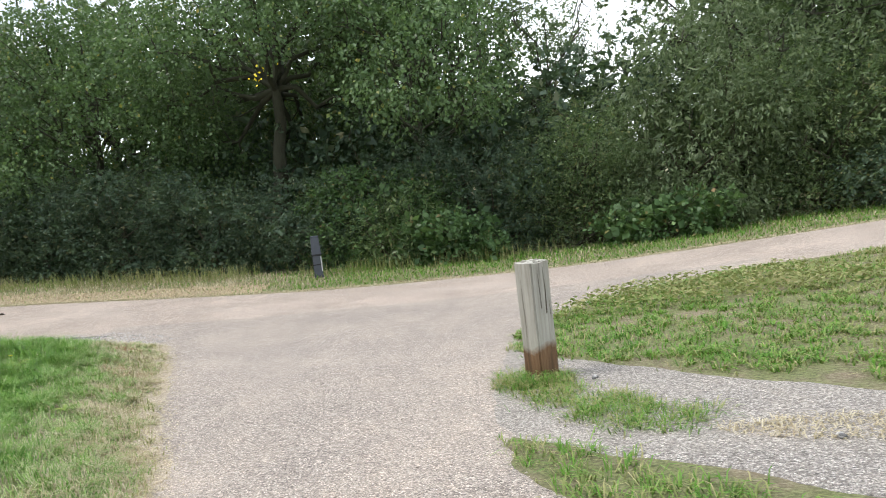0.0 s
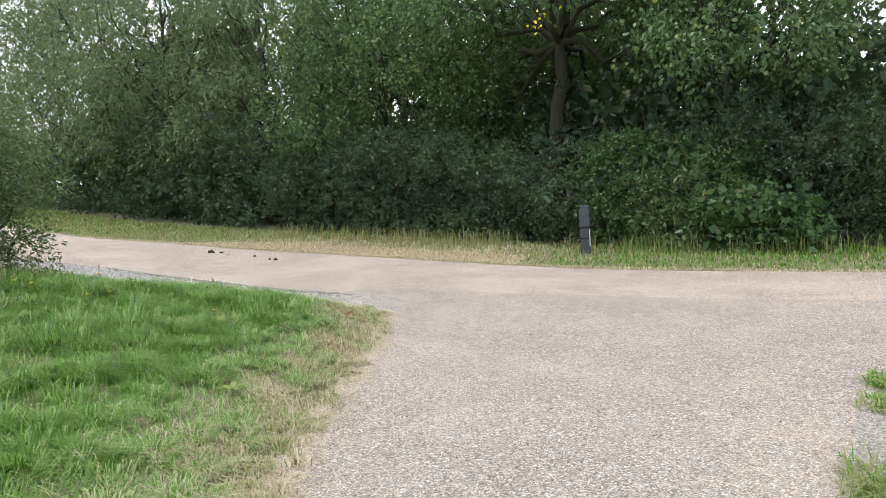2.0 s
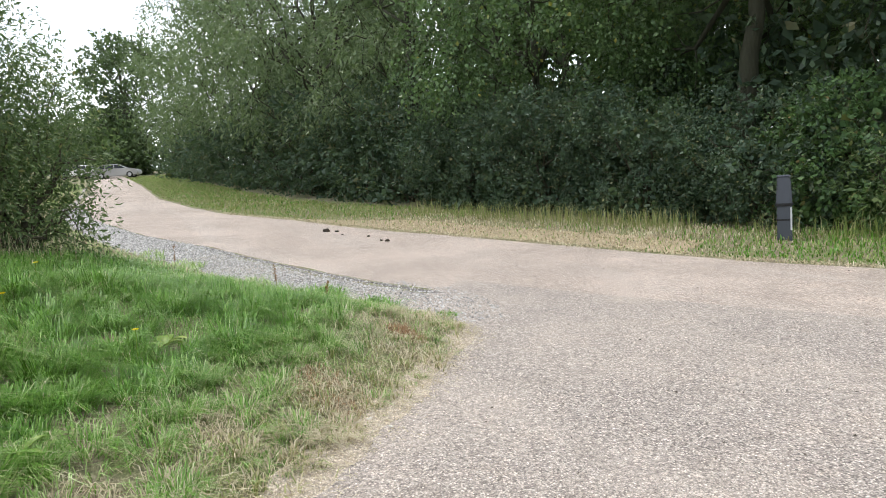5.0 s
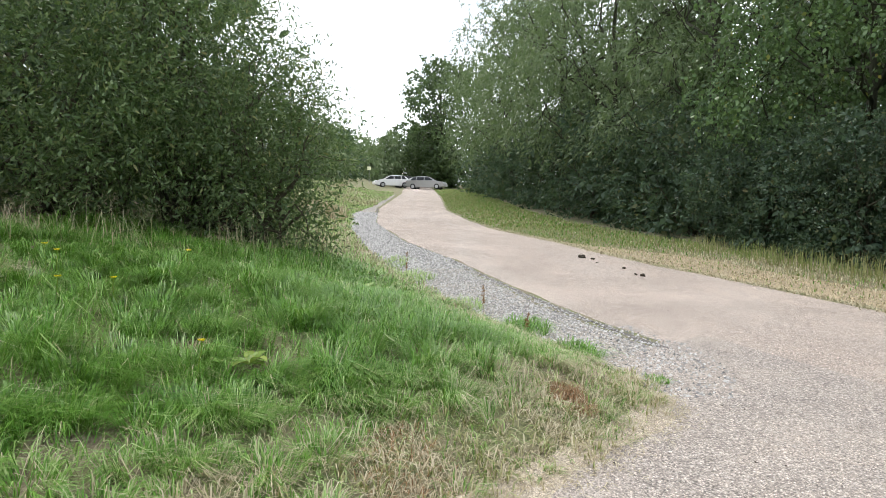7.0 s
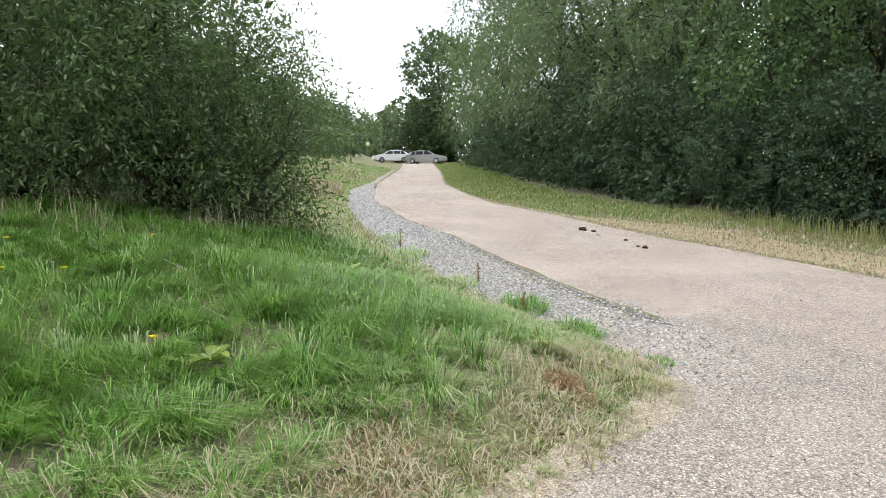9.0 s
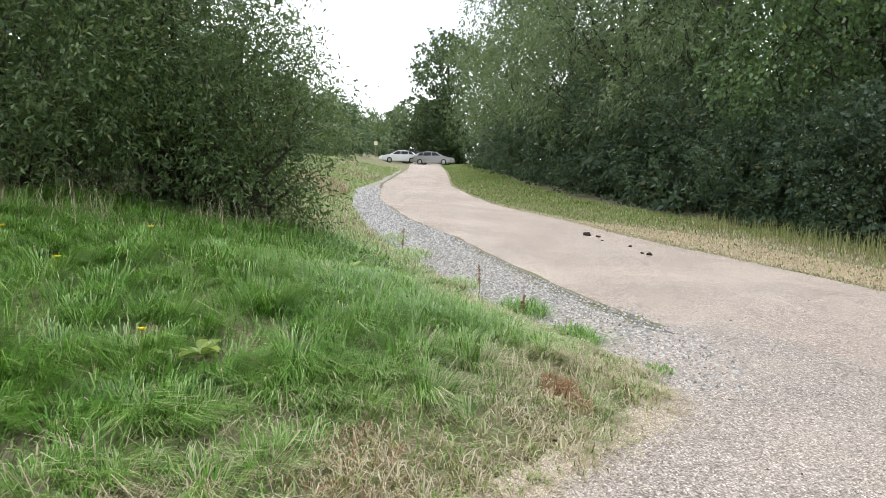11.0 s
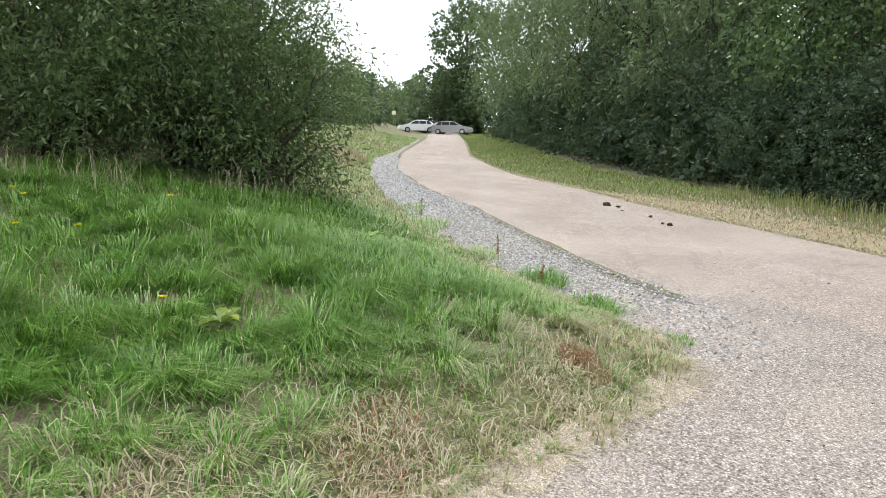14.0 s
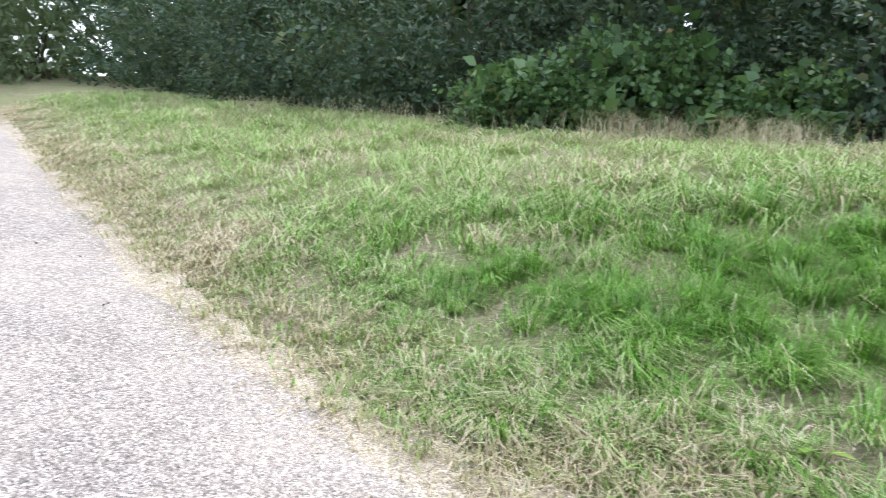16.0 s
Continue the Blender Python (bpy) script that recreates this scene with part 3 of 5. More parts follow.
HEDGE_LINE = [(-60.0, -0.5), (-34.0, 0.2), (-24.0, 1.6), (-16.0, 3.2), (-12.6, 2.6), (-10.6, 0.6), (-8.9, -2.0), (-6.0, -4.6), (-3.0, -6.8), (0.5, -9.6), (3.2, -12.2), (8.0, -20.0)]


def lawn_points(box, count, rng, least=-0.05):
    x, y = scattered(box, count, rng)
    s = side_distance(LAWN_EDGE, x, y) + 0.06 * patch_noise(x, y, 3.0, 5)
    keep = (s > least) & (side_distance(HEDGE_LINE, x, y) > -0.8)
    return x[keep], y[keep], s[keep]


WORN_SPOTS = [(-9.12, 7.16, 0.36), (-8.6, 6.75, 0.3), (-7.85, 6.05, 0.5), (-8.62, 5.15, 0.24), (-8.72, 4.8, 0.2), (-6.4, 4.7, 0.45), (-10.6, 5.95, 0.26), (-10.1, 6.15, 0.22), (-9.5, 6.4, 0.24), (-7.3, 5.3, 0.28)]


def tussocks(x, y, rng, count, spread):
    """Gathers blades into the combed locks of tussocks: places, the way each lock falls, the lock's vigour and droop."""
    locks = 9
    pick = rng.integers(0, count, len(x))
    lock = rng.integers(0, locks, len(x))
    vigour = rng.uniform(0.7, 1.3, count)[:, None] * rng.uniform(0.7, 1.3, (count, locks))
    droop = rng.uniform(0.8, 1.9, (count, locks))
    comb = 2.4 + 1.5 * patch_noise(x[:count], y[:count], 0.9, 61)
    fan = np.arange(locks)[None] * 2 * np.pi / locks + rng.uniform(0, 2 * np.pi, (count, 1)) + rng.normal(size=(count, locks)) * 0.3
    way = np.arctan2(np.sin(fan) + 0.5 * np.sin(comb)[:, None], np.cos(fan) + 0.5 * np.cos(comb)[:, None])
    a, r = fan[pick, lock] + rng.normal(size=len(x)) * 0.3, np.sqrt(rng.uniform(0.02, 1, len(x))) * spread
    return x[:count][pick] + r * np.cos(a), y[:count][pick] + r * np.sin(a), way[pick, lock], vigour[pick, lock], droop[pick, lock]


def lawn():
    rng = np.random.default_rng(11)
    # box, blades, tussocks to the square metre of it, spread, width, length
    boxes = [((-11.4, -4.0, 1.8, 8.4), 225000, 15, 0.13, 0.0052, 0.98), ((-14.0, -2.0, 0.6, 8.6), 90000, 15, 0.15, 0.0085, 0.95), ((-24.0, -13.5, 1.0, 8.0), 36000, 9, 0.24, 0.018, 0.95),
             ((-12.0, 6.0, -13.0, 1.4), 150000, 9, 0.19, 0.0105, 1.1), ((-62.0, -24.0, -1.0, 6.0), 26000, 5, 0.3, 0.06, 1.3)]
    fine = boxes[0][0]
    for n, (box, count, dense, spread, wide, grow) in enumerate(boxes):
        x, y, s = lawn_points(box, count, rng)
        if n == 1:
            out = (x < fine[0]) | (x > fine[1]) | (y < fine[2])
            x, y, s = x[out], y[out], s[out]
        share = len(x) / count
        lots = max(10, int((box[1] - box[0]) * (box[3] - box[2]) * dense * share))
        tx, ty, a, vigour, droop = tussocks(x, y, rng, lots, spread)
        spare = rng.uniform(0, 1, len(x)) < 0.16
        tx, ty = np.where(spare, x, tx), np.where(spare, y, ty)
        s = side_distance(LAWN_EDGE, tx, ty)
        keep = s + 0.07 * patch_noise(tx, ty, 5.0, 6) > -0.03
        bare = patch_noise(tx, ty, 1.5, 21)
        keep &= (bare > -1.35) | (rng.uniform(0, 1, len(tx)) < 0.8)
        for bx, by, br in WORN_SPOTS:
            keep &= (np.hypot(tx - bx, (ty - by) * 1.5) > br * rng.uniform(0.5, 1.2, len(tx)))
        keep &= (side_distance(GRAVEL_IN, tx, ty) > -0.02) | (tx > -10.4) | (rng.uniform(0, 1, len(tx)) < 0.03)
        tx, ty, a, vigour, droop, s = tx[keep], ty[keep], a[keep], vigour[keep], droop[keep], s[keep]
        south = np.clip((2.0 - ty) / 2.5, 0, 1)
        tall = grow * (0.07 + 0.095 * np.clip(s / 1.6, 0, 1)) * vigour * rng.uniform(0.5, 1.25, len(tx)) * (1 + 0.25 * patch_noise(tx, ty, 1.1, 8))
        odds = np.clip(0.62 - s * 0.5, 0.03, 1) + 0.35 * (patch_noise(tx, ty, 1.5, 21) < -0.75) + 0.4 * np.clip((-26 - tx) / 5, 0, 1) * (s < 2.2)
        odds = odds + south * (0.24 + 0.3 * np.clip(1.6 - s, 0, 1) + 0.28 * (patch_noise(tx, ty, 0.8, 23) < -0.5))
        dry = rng.uniform(0, 1, len(tx)) < odds
        pale = ~dry & (rng.uniform(0, 1, len(tx)) < 0.05 + 0.22 * (vigour < 0.7) + 0.22 * (s < 1.2) + 0.95 * south)
        lean = droop * rng.uniform(0.8, 1.2, len(tx)) + 0.3 * south
        for sel, mat, name, label in ((~dry & ~pale, GRASS, "meadow_grass", "long bright green tufted meadow grass on the bank"), (pale, PALE_GRASS, "pale_grass", "pale green flopped meadow grass among the tussocks"), (dry, STRAW, "dry_grass", "dry straw-coloured grass along the bank's edge")):
            blades(name, tx[sel], ty[sel], np.maximum(tall[sel], 0.03), lean[sel] * (1.25 if mat is STRAW else 1.0), wide * rng.uniform(0.7, 1.3, sel.sum()) * (0.75 if mat is STRAW else 1), rng, mat, label, way=a[sel], stray=0.35)


lawn()


def verge():
    rng = np.random.default_rng(12)
    for box, count, wide, tall0 in (((-30.0, 4.0, 8.0, 21.0), 85000, 0.02, 0.12), ((-90.0, -30.0, 6.5, 15.5), 60000, 0.04, 0.13)):
        x, y = scattered(box, count, rng)
        d = -side_distance(ROAD_NORTH, x, y) + 0.1 * patch_noise(x, y, 2.0, 9)
        keep = (d > 0.03) & (d < 4.2)
        x, y, d = x[keep], y[keep], d[keep]
        dryness = np.clip(1.5 - np.abs(x + 18.0) / 5.5, 0.06, 0.96)
        dry = rng.uniform(0, 1, len(x)) < np.clip(dryness + 0.25 * patch_noise(x, y, 1.0, 31), 0.04, 0.95)
        tall = tall0 * rng.uniform(0.4, 1.2, len(x)) * (0.55 + 0.5 * np.clip(d / 2.0, 0, 1.6))
        fresh = ~dry & (rng.uniform(0, 1, len(x)) < np.where(x > -14.5, 0.7, 0.3))
        for sel, mat, label in ((fresh, GRASS, "short fresh green grass on the verge"), (~dry & ~fresh, VERGE, "short green and yellowing grass on the verge"), (dry, STRAW, "bleached mown straw on the verge")):
            blades("mown_straw" if mat is STRAW else "verge_grass", x[sel], y[sel], tall[sel] * (0.75 if mat is STRAW else 1), rng.uniform(0.2, 1.1, sel.sum()), np.full(sel.sum(), wide), rng, mat, label)


verge()


def edge_straw():
    """Short bleached stalks lying along the path's edge."""
    rng = np.random.default_rng(14)
    line = along(LAWN_EDGE[1:12], 0.05)
    n = 14000
    k = (rng.uniform(0.25, 1, n) ** 0.7 * (len(line) - 1)).astype(int)
    x, y = line[k, 0] + rng.normal(size=n) * 0.11 + 0.02, line[k, 1] + rng.normal(size=n) * 0.11 + 0.02
    blades("straw_litter", x, y, rng.uniform(0.015, 0.05, n), rng.uniform(1.0, 2.6, n), np.full(n, 0.007), rng, STRAW, "bleached straw lying along the path's edge", "litter")


edge_straw()


def road_edge_straw():
    """Bleached stalks and dust-dry tufts that fray the road's far edge."""
    rng = np.random.default_rng(16)
    line = along(ROAD_NORTH[1:12], 0.05)
    n = 9000
    k = rng.integers(0, len(line), n)
    fray = 0.09 * patch_noise(line[k, 0], line[k, 1], 1.6, 52)
    x, y = line[k, 0] + rng.normal(size=n) * 0.12, line[k, 1] + rng.normal(size=n) * 0.12 + fray
    blades("verge_litter", x, y, rng.uniform(0.02, 0.07, n), rng.uniform(0.8, 2.4, n), np.full(n, 0.014), rng, STRAW, "bleached straw fraying the road's far edge", "litter")


road_edge_straw()


def edge_grass():
    """The worn, half-dry fringe of the lawn, and flattened thatch between its tufts."""
    rng = np.random.default_rng(15)
    x, y = scattered((-12.5, 3.0, -6.0, 8.6), 260000, rng)
    s = side_distance(LAWN_EDGE, x, y) + 0.05 * patch_noise(x, y, 6.0, 6)
    keep = (s > -0.04) & (s < 0.7) & (rng.uniform(0, 1, len(x)) < 1.15 - s)
    x, y, s = x[keep], y[keep], s[keep]
    x, y, a, vigour = tufted(x, y, rng, 0.05, max(8, len(x) // 14))
    dry = rng.uniform(0, 1, len(x)) < 0.5
    tall = 0.085 * vigour * rng.uniform(0.5, 1.2, len(x))
    for sel, mat, name, label in ((~dry, VERGE, "fringe_grass", "thin half-dry grass along the lawn's worn edge"), (dry, STRAW, "fringe_straw", "dry stalks along the lawn's worn edge")):
        blades(name, x[sel], y[sel], tall[sel], rng.uniform(0.5, 1.6, sel.sum()), np.full(sel.sum(), 0.008), rng, mat, label, way=a[sel])
    x, y, s = lawn_points((-12.5, 4.0, -6.0, 8.4), 60000, rng)
    keep = (s > 0.2) & ((s < 2.0) | (patch_noise(x, y, 1.5, 21) < -0.3))
    x, y = x[keep], y[keep]
    blades("thatch", x, y, rng.uniform(0.02, 0.06, len(x)), rng.uniform(1.2, 2.8, len(x)), np.full(len(x), 0.006), rng, STRAW, "flattened pale thatch between the grass tufts")
    x, y, s = lawn_points((-12.5, 3.0, -7.0, 8.0), 30000, rng, 0.3)
    blades("short_grass", x, y, rng.uniform(0.03, 0.09, len(x)), rng.uniform(0.8, 2.2, len(x)), np.full(len(x), 0.009), rng, PALE_GRASS, "short pale grass between the tufts")


edge_grass()
LITTER = along([(-12.0, 13.45), (-15.0, 12.85), (-18.0, 12.0), (-20.0, 11.35), (-24.5, 10.35)], 0.3)
LITTER_BACK = LITTER + np.stack([np.interp(np.arange(len(LITTER)), [0, 6, len(LITTER) - 8, len(LITTER) - 1], [0.0, 0.9, 1.0, 0.0]), np.interp(np.arange(len(LITTER)), [0, 6, len(LITTER) - 8, len(LITTER) - 1], [0.1, 2.2, 2.4, 0.1])], 1)
strip("mown_litter", LITTER_BACK, LITTER, LITTER_MAT, 0.004, "bleached mown grass litter covering the verge", "litter", 8, 0.1, 120)

GREEN_EAST = [(-3.5, 7.65), (-3.1, 9.4), (-2.4, 10.7), (-0.84, 11.9), (1.3, 12.45), (12.0, 14.5), (20.0, 15.8), (20.0, 1.4), (8.0, 3.2), (3.0, 4.5), (0.5, 5.32), (-0.9, 6.12), (-2.3, 6.92), (-3.1, 7.25)]
ISLAND = [(-2.8, 5.9), (-2.25, 6.35), (-1.9, 5.95), (-1.45, 5.5), (-0.55, 4.85), (-0.75, 4.4), (-1.55, 4.75), (-2.1, 5.3)]
LOW_EAST = [(-2.05, 4.15), (-1.85, 4.42), (-1.55, 4.25), (-1.0, 3.9), (-0.3, 3.62), (2.0, 2.65), (7.0, 1.1), (19.0, -1.6), (18.0, -14.0), (8.3, -8.7), (4.3, -3.2), (1.7, 0.4), (-0.5, 2.8), (-1.6, 3.85)]


def east_grass():
    rng = np.random.default_rng(13)
    for poly, box, count, wide, tall0, dryness in ((GREEN_EAST, (-4, 5.5, 4.5, 14), 60000, 0.013, 0.085, 0.5), (ISLAND, (-3, 0, 4, 7), 24000, 0.008, 0.085, 0.72), (LOW_EAST, (-2.5, 4, -4, 5), 50000, 0.009, 0.09, 0.66)):
        x, y = scattered(box, count, rng)
        j = 0.12
        keep = inside(poly, x + j * patch_noise(x, y, 4, 2), y + j * patch_noise(x, y, 4, 3))
        x, y = x[keep], y[keep]
        x, y, a, vigour = tufted(x, y, rng, 0.08, max(8, len(x) // 20))
        keep = side_distance(PATH_RIGHT, x, y) < 0.1
        x, y, a, vigour = x[keep], y[keep], a[keep], vigour[keep]
        dry = rng.uniform(0, 1, len(x)) < np.clip(dryness + 0.3 * patch_noise(x, y, 1.3, 17), 0.05, 0.9)
        tall = tall0 * rng.uniform(0.5, 1.15, len(x)) * vigour ** 0.6
        for sel, mat, label in ((~dry, GRASS, "green tufted grass beside the stony track"), (dry, VERGE, "yellowing grass beside the stony track")):
            blades("grass_tuft" if mat is GRASS else "yellow_grass", x[sel], y[sel], tall[sel], rng.uniform(0.6, 1.9, sel.sum()), np.full(sel.sum(), wide), rng, mat, label, way=a[sel])


east_grass()

# ---- hedges and trees ----
LEAFS = {"hawthorn": (HAWTHORN, (0.105, 0.05), 0.15, 0.30), "bramble": (BRAMBLE, (0.12, 0.085), 0.2, 0.35), "willow": (WILLOW, (0.16, 0.05), 0.5, 0.5),
         "sallow": (SALLOW, (0.09, 0.029), 0.12, 0.36), "maple": (MAPLE, (0.145, 0.11), 0.55, 0.5), "oak": (OAK, (0.14, 0.095), 0.2, 0.4)}


def lobes_for(rng, x, y, z, wide, deep, tall, count, low=0.25, skirt=6):
    """A heap of lobes that fills a bush of that width, depth and height."""
    out = [((x, y, z + tall * 0.45), (wide * 0.5, deep * 0.5, tall * 0.5))]
    for _ in range(count):
        a, u = rng.uniform(0, 2 * np.pi), rng.uniform(low, 0.85)
        r = rng.uniform(0.2, 0.33)
        k = 0.42 * math.sqrt(max(0.05, 1 - (u - 0.35) ** 2 * 1.9))
        out.append(((x + math.cos(a) * wide * k, y + math.sin(a) * deep * k, z + tall * u), (wide * r, deep * r, tall * r * 0.75)))
    for k in range(skirt):
        a = k * 1.047 + rng.uniform(-0.3, 0.3)
        out.append(((x + math.cos(a) * wide * 0.34, y + math.sin(a) * deep * 0.34, z + tall * 0.14), (wide * 0.24, deep * 0.24, tall * 0.2)))
    return out


def shrub(name, kind, x, y, wide, deep, tall, seed, label, density=1.0, scale=1.0, lobes=7, group="", category="shrub", shell=(0.7, 1.06), skirt=6, core_size=2.0, face=None):
    rng = np.random.default_rng(seed)
    z = h1(x, y)
    ob = thing(name, 0, 0, 0, label, category, group)
    mat, (ll, lw), droop, reach = LEAFS[kind]
    heap = lobes_for(rng, x, y, z, wide, deep, tall, lobes, 0.25 if skirt else 0.5, skirt)
    lines = []
    for c, r in heap:
        base = np.array([x + rng.normal() * wide * 0.08, y + rng.normal() * deep * 0.08, z - 0.05])
        top = np.array(c) + (0, 0, r[2] * 0.4)
        lines.append((bent(base, top, rng, 0.06), np.linspace(0.035 + 0.006 * tall, 0.008, 7)))
        for _ in range(2):
            w = unit(rng.normal(size=3) + (0, 0, 0.4)) * np.array(r) * 0.9
            lines.append((bent(base + (top - base) * rng.uniform(0.45, 0.95), np.array(c) + w, rng, 0.06, 5), np.linspace(0.014, 0.004, 5)))
    stems("stem", lines, TWIG, ob, 3)
    area = sum(r[0] * r[2] + r[1] * r[2] + r[0] * r[1] for _, r in heap) * 4
    n = int(area * 11.5 * density / scale ** 2)
    foliage("foliage", heap, n, 9, (ll * scale, lw * scale), rng, mat, ob, droop, reach * scale ** 0.5, shell, floor=height, thin=face and ((x, y), face, deep))
    core = [(c, tuple(0.8 * v for v in r)) for c, r in heap]
    foliage("inner_foliage", core, int(n * 0.24), 6, (ll * scale * core_size, lw * scale * core_size * 1.1), rng, mat, ob, droop, reach * 1.4, (0.25, 0.9), floor=height)
    return ob


def tree(name, kind, x, y, tall, spread, seed, label, trunk=0.3, first=0.3, density=1.0, scale=1.0, lobes=11, lean=(0, 0), open_side=None, low_limb=0, category="tree", group=""):
    """A trunk with limbs that carry lobes of leaves."""
    rng = np.random.default_rng(seed)
    z = h1(x, y)
    ob = thing(name, 0, 0, 0, label, category, group)
    mat, (ll, lw), droop, reach = LEAFS[kind]
    top = np.array([x + lean[0], y + lean[1], z + tall * 0.86])
    spine = bent((x, y, z - 0.1), top, rng, 0.005, 11)
    stems("trunk", [(spine, np.linspace(trunk, trunk * 0.14, 11) * np.r_[1.35, 1.08, np.ones(9)])], BARK, ob, 11)
    heap, lines = [], []
    for k in range(lobes):
        u = first + (1 - first) * (k + rng.uniform(0, 1)) / lobes
        root = spine[min(10, max(low_limb, int(u * 0.8 * 10)))]
        a = k * 2.4 + rng.uniform(-0.5, 0.5)
        if open_side is not None and u < 0.62 and math.cos(a - open_side) > 0.35:
            a += math.pi
        r = spread * (0.55 + 0.4 * math.sin(math.pi * min(1, u)))
        c = np.array([root[0] + math.cos(a) * r * 0.75, root[1] + math.sin(a) * r * 0.75, z + tall * (0.12 + 0.85 * u)])
        rad = spread * rng.uniform(0.32, 0.46)
        heap.append((tuple(c), (rad, rad, rad * rng.uniform(0.6, 0.85))))
        limb = bent(root, c, rng, 0.07, 6)
        lines.append((limb, np.linspace(trunk * 0.36, 0.02, 6)))
        for _ in range(5):
            w = unit(rng.normal(size=3)) * rad * 0.9
            lines.append((bent(limb[rng.integers(2, 6)], c + w, rng, 0.08, 5), np.linspace(0.03, 0.006, 5)))
    heap.append((tuple(top), (spread * 0.4, spread * 0.4, spread * 0.4)))
    stems("limb", lines, BARK, ob, 6)
    area = sum(r[0] * r[2] + r[1] * r[2] + r[0] * r[1] for _, r in heap) * 4
    n = int(area * 7.6 * density / scale ** 2)
    foliage("crown", heap, n, 9, (ll * scale, lw * scale), rng, mat, ob, droop, reach * scale ** 0.5, (0.35, 1.1), 0.22)
    return ob


# the dark hedge along the far side of the road
HEDGE = [(8.5, 23.2, 4.6, "sallow", 5.2), (5.0, 22.4, 4.4, "willow", 5.4), (1.5, 21.4, 4.4, "sallow", 5.0), (-2.2, 21.2, 4.2, "willow", 5.4), (-5.6, 21.2, 4.0, "sallow", 4.8), (-8.8, 20.2, 4.2, "hawthorn", 4.0),
         (-11.6, 19.0, 4.0, "bramble", 3.2), (-14.6, 18.6, 4.4, "hawthorn", 3.3), (-17.6, 17.9, 4.4, "hawthorn", 3.5), (-20.8, 17.2, 4.4, "hawthorn", 3.7), (-24.2, 16.6, 4.6, "hawthorn", 4.0)]
for n, (x, y, wide, kind, tall) in enumerate(HEDGE):
    shrub("hedge_shrub", kind, x, y, wide + 0.8, 3.6, tall, 100 + n, "dense %s %s shrub in the roadside hedge" % ("dark green" if kind in ("hawthorn", "bramble") else "grey-green", kind), 0.85, 0.95, group="roadside hedge", face=(-0.2, -0.98))
FAR_HEDGE = [(-28.0, 16.0, 5.5, 4.6), (-32.5, 15.6, 6.0, 5.0), (-38.0, 14.6, 7.0, 5.2), (-45.0, 14.2, 8.0, 5.2), (-53.0, 14.0, 9.0, 5.2), (-62.0, 13.4, 10.0, 5.2), (-73.0, 13.0, 12.0, 5.2)]
for n, (x, y, wide, tall) in enumerate(FAR_HEDGE):
    shrub("hedge_shrub", "hawthorn", x, y, wide + 1.0, 4.2, tall, 130 + n, "dense green hawthorn shrub in the roadside hedge", 0.68, 1.55 + 0.18 * n, group="roadside hedge", face=(0.5, -0.87))
for n in range(9):
    x = 9.0 - 6.0 * n
    y = float(np.interp(x, [-40.0, -24.0, -12.0, 9.0], [17.5, 20.2, 22.6, 26.6]))
    shrub("thicket_shrub", "hawthorn", x, y, 7.6, 4.0, 6.2 if x > -16 else 4.4, 150 + n, "dark thicket shrub in the wood behind the hedge", 0.7, 2.9, group="thicket behind the hedge")
for n, (x, y, wide, tall, kind) in enumerate([(-8.9, 18.2, 2.6, 1.5, "bramble"), (-3.0, 19.4, 2.8, 1.3, "bramble"), (2.6, 20.0, 3.0, 1.6, "hawthorn"), (-10.6, 18.0, 2.6, 2.2, "sallow")]):
    shrub("bramble_bush", kind, x, y, wide, 1.6, tall, 170 + n, "low leafy bush at the foot of the roadside hedge", 0.8, 1.2, 9, group="low bushes by the verge", category="bush")

# trees behind the hedge
tree("maple_tree", "maple", -16.8, 20.3, 12.0, 5.4, 201, "tall field maple with a dark trunk and hanging bright leaves", 0.36, 0.22, 0.95, 1.0, 16, (1.0, 0.6), -1.0, 6)
tree("maple_tree", "maple", -10.6, 20.4, 9.6, 3.6, 214, "young field maple leaning out of the hedge with bright leaves", 0.13, 0.42, 0.9, 1.0, 10)
tree("maple_tree", "maple", -24.0, 19.0, 10.5, 4.6, 202, "leafy field maple overhanging the hedge with fresh green leaves", 0.22, 0.2, 0.9, 1.0, 12)
tree("oak_tree", "oak", -13.2, 25.0, 12.0, 4.6, 203, "dark oak standing behind the hedge with gaps of sky", 0.28, 0.2, 0.95, 1.5, 14)
tree("willow_tree", "willow", -7.4, 25.0, 9.0, 3.0, 215, "thin willow with open branches against the sky", 0.12, 0.3, 0.55, 1.2, 9)
tree("oak_tree", "oak", 2.5, 26.5, 12.0, 5.2, 204, "dark oak standing behind the hedge", 0.3, 0.15, 1.0, 1.5, 14)
tree("willow_tree", "willow", -1.2, 22.6, 7.0, 3.2, 205, "pale green willow rising out of the hedge", 0.14, 0.2, 1.2, 1.2, 11)
tree("willow_tree", "willow", 4.2, 23.4, 7.6, 3.8, 206, "pale green willow rising out of the hedge", 0.16, 0.2, 1.2, 1.2, 12)
tree("oak_tree", "oak", 10.5, 27.0, 12.0, 5.2, 207, "dark oak standing behind the hedge", 0.3, 0.15, 1.0, 1.6, 13)
tree("willow_tree", "willow", -30.0, 17.0, 12.0, 4.6, 208, "tall pale green willow above the roadside hedge", 0.2, 0.12, 1.2, 1.5, 15)
tree("willow_tree", "willow", -36.5, 15.2, 13.5, 5.0, 209, "tall pale green willow above the roadside hedge", 0.2, 0.12, 1.2, 1.7, 15)
tree("willow_tree", "willow", -44.0, 14.4, 14.5, 5.2, 210, "tall pale green willow above the roadside hedge", 0.2, 0.12, 1.2, 1.9, 15)
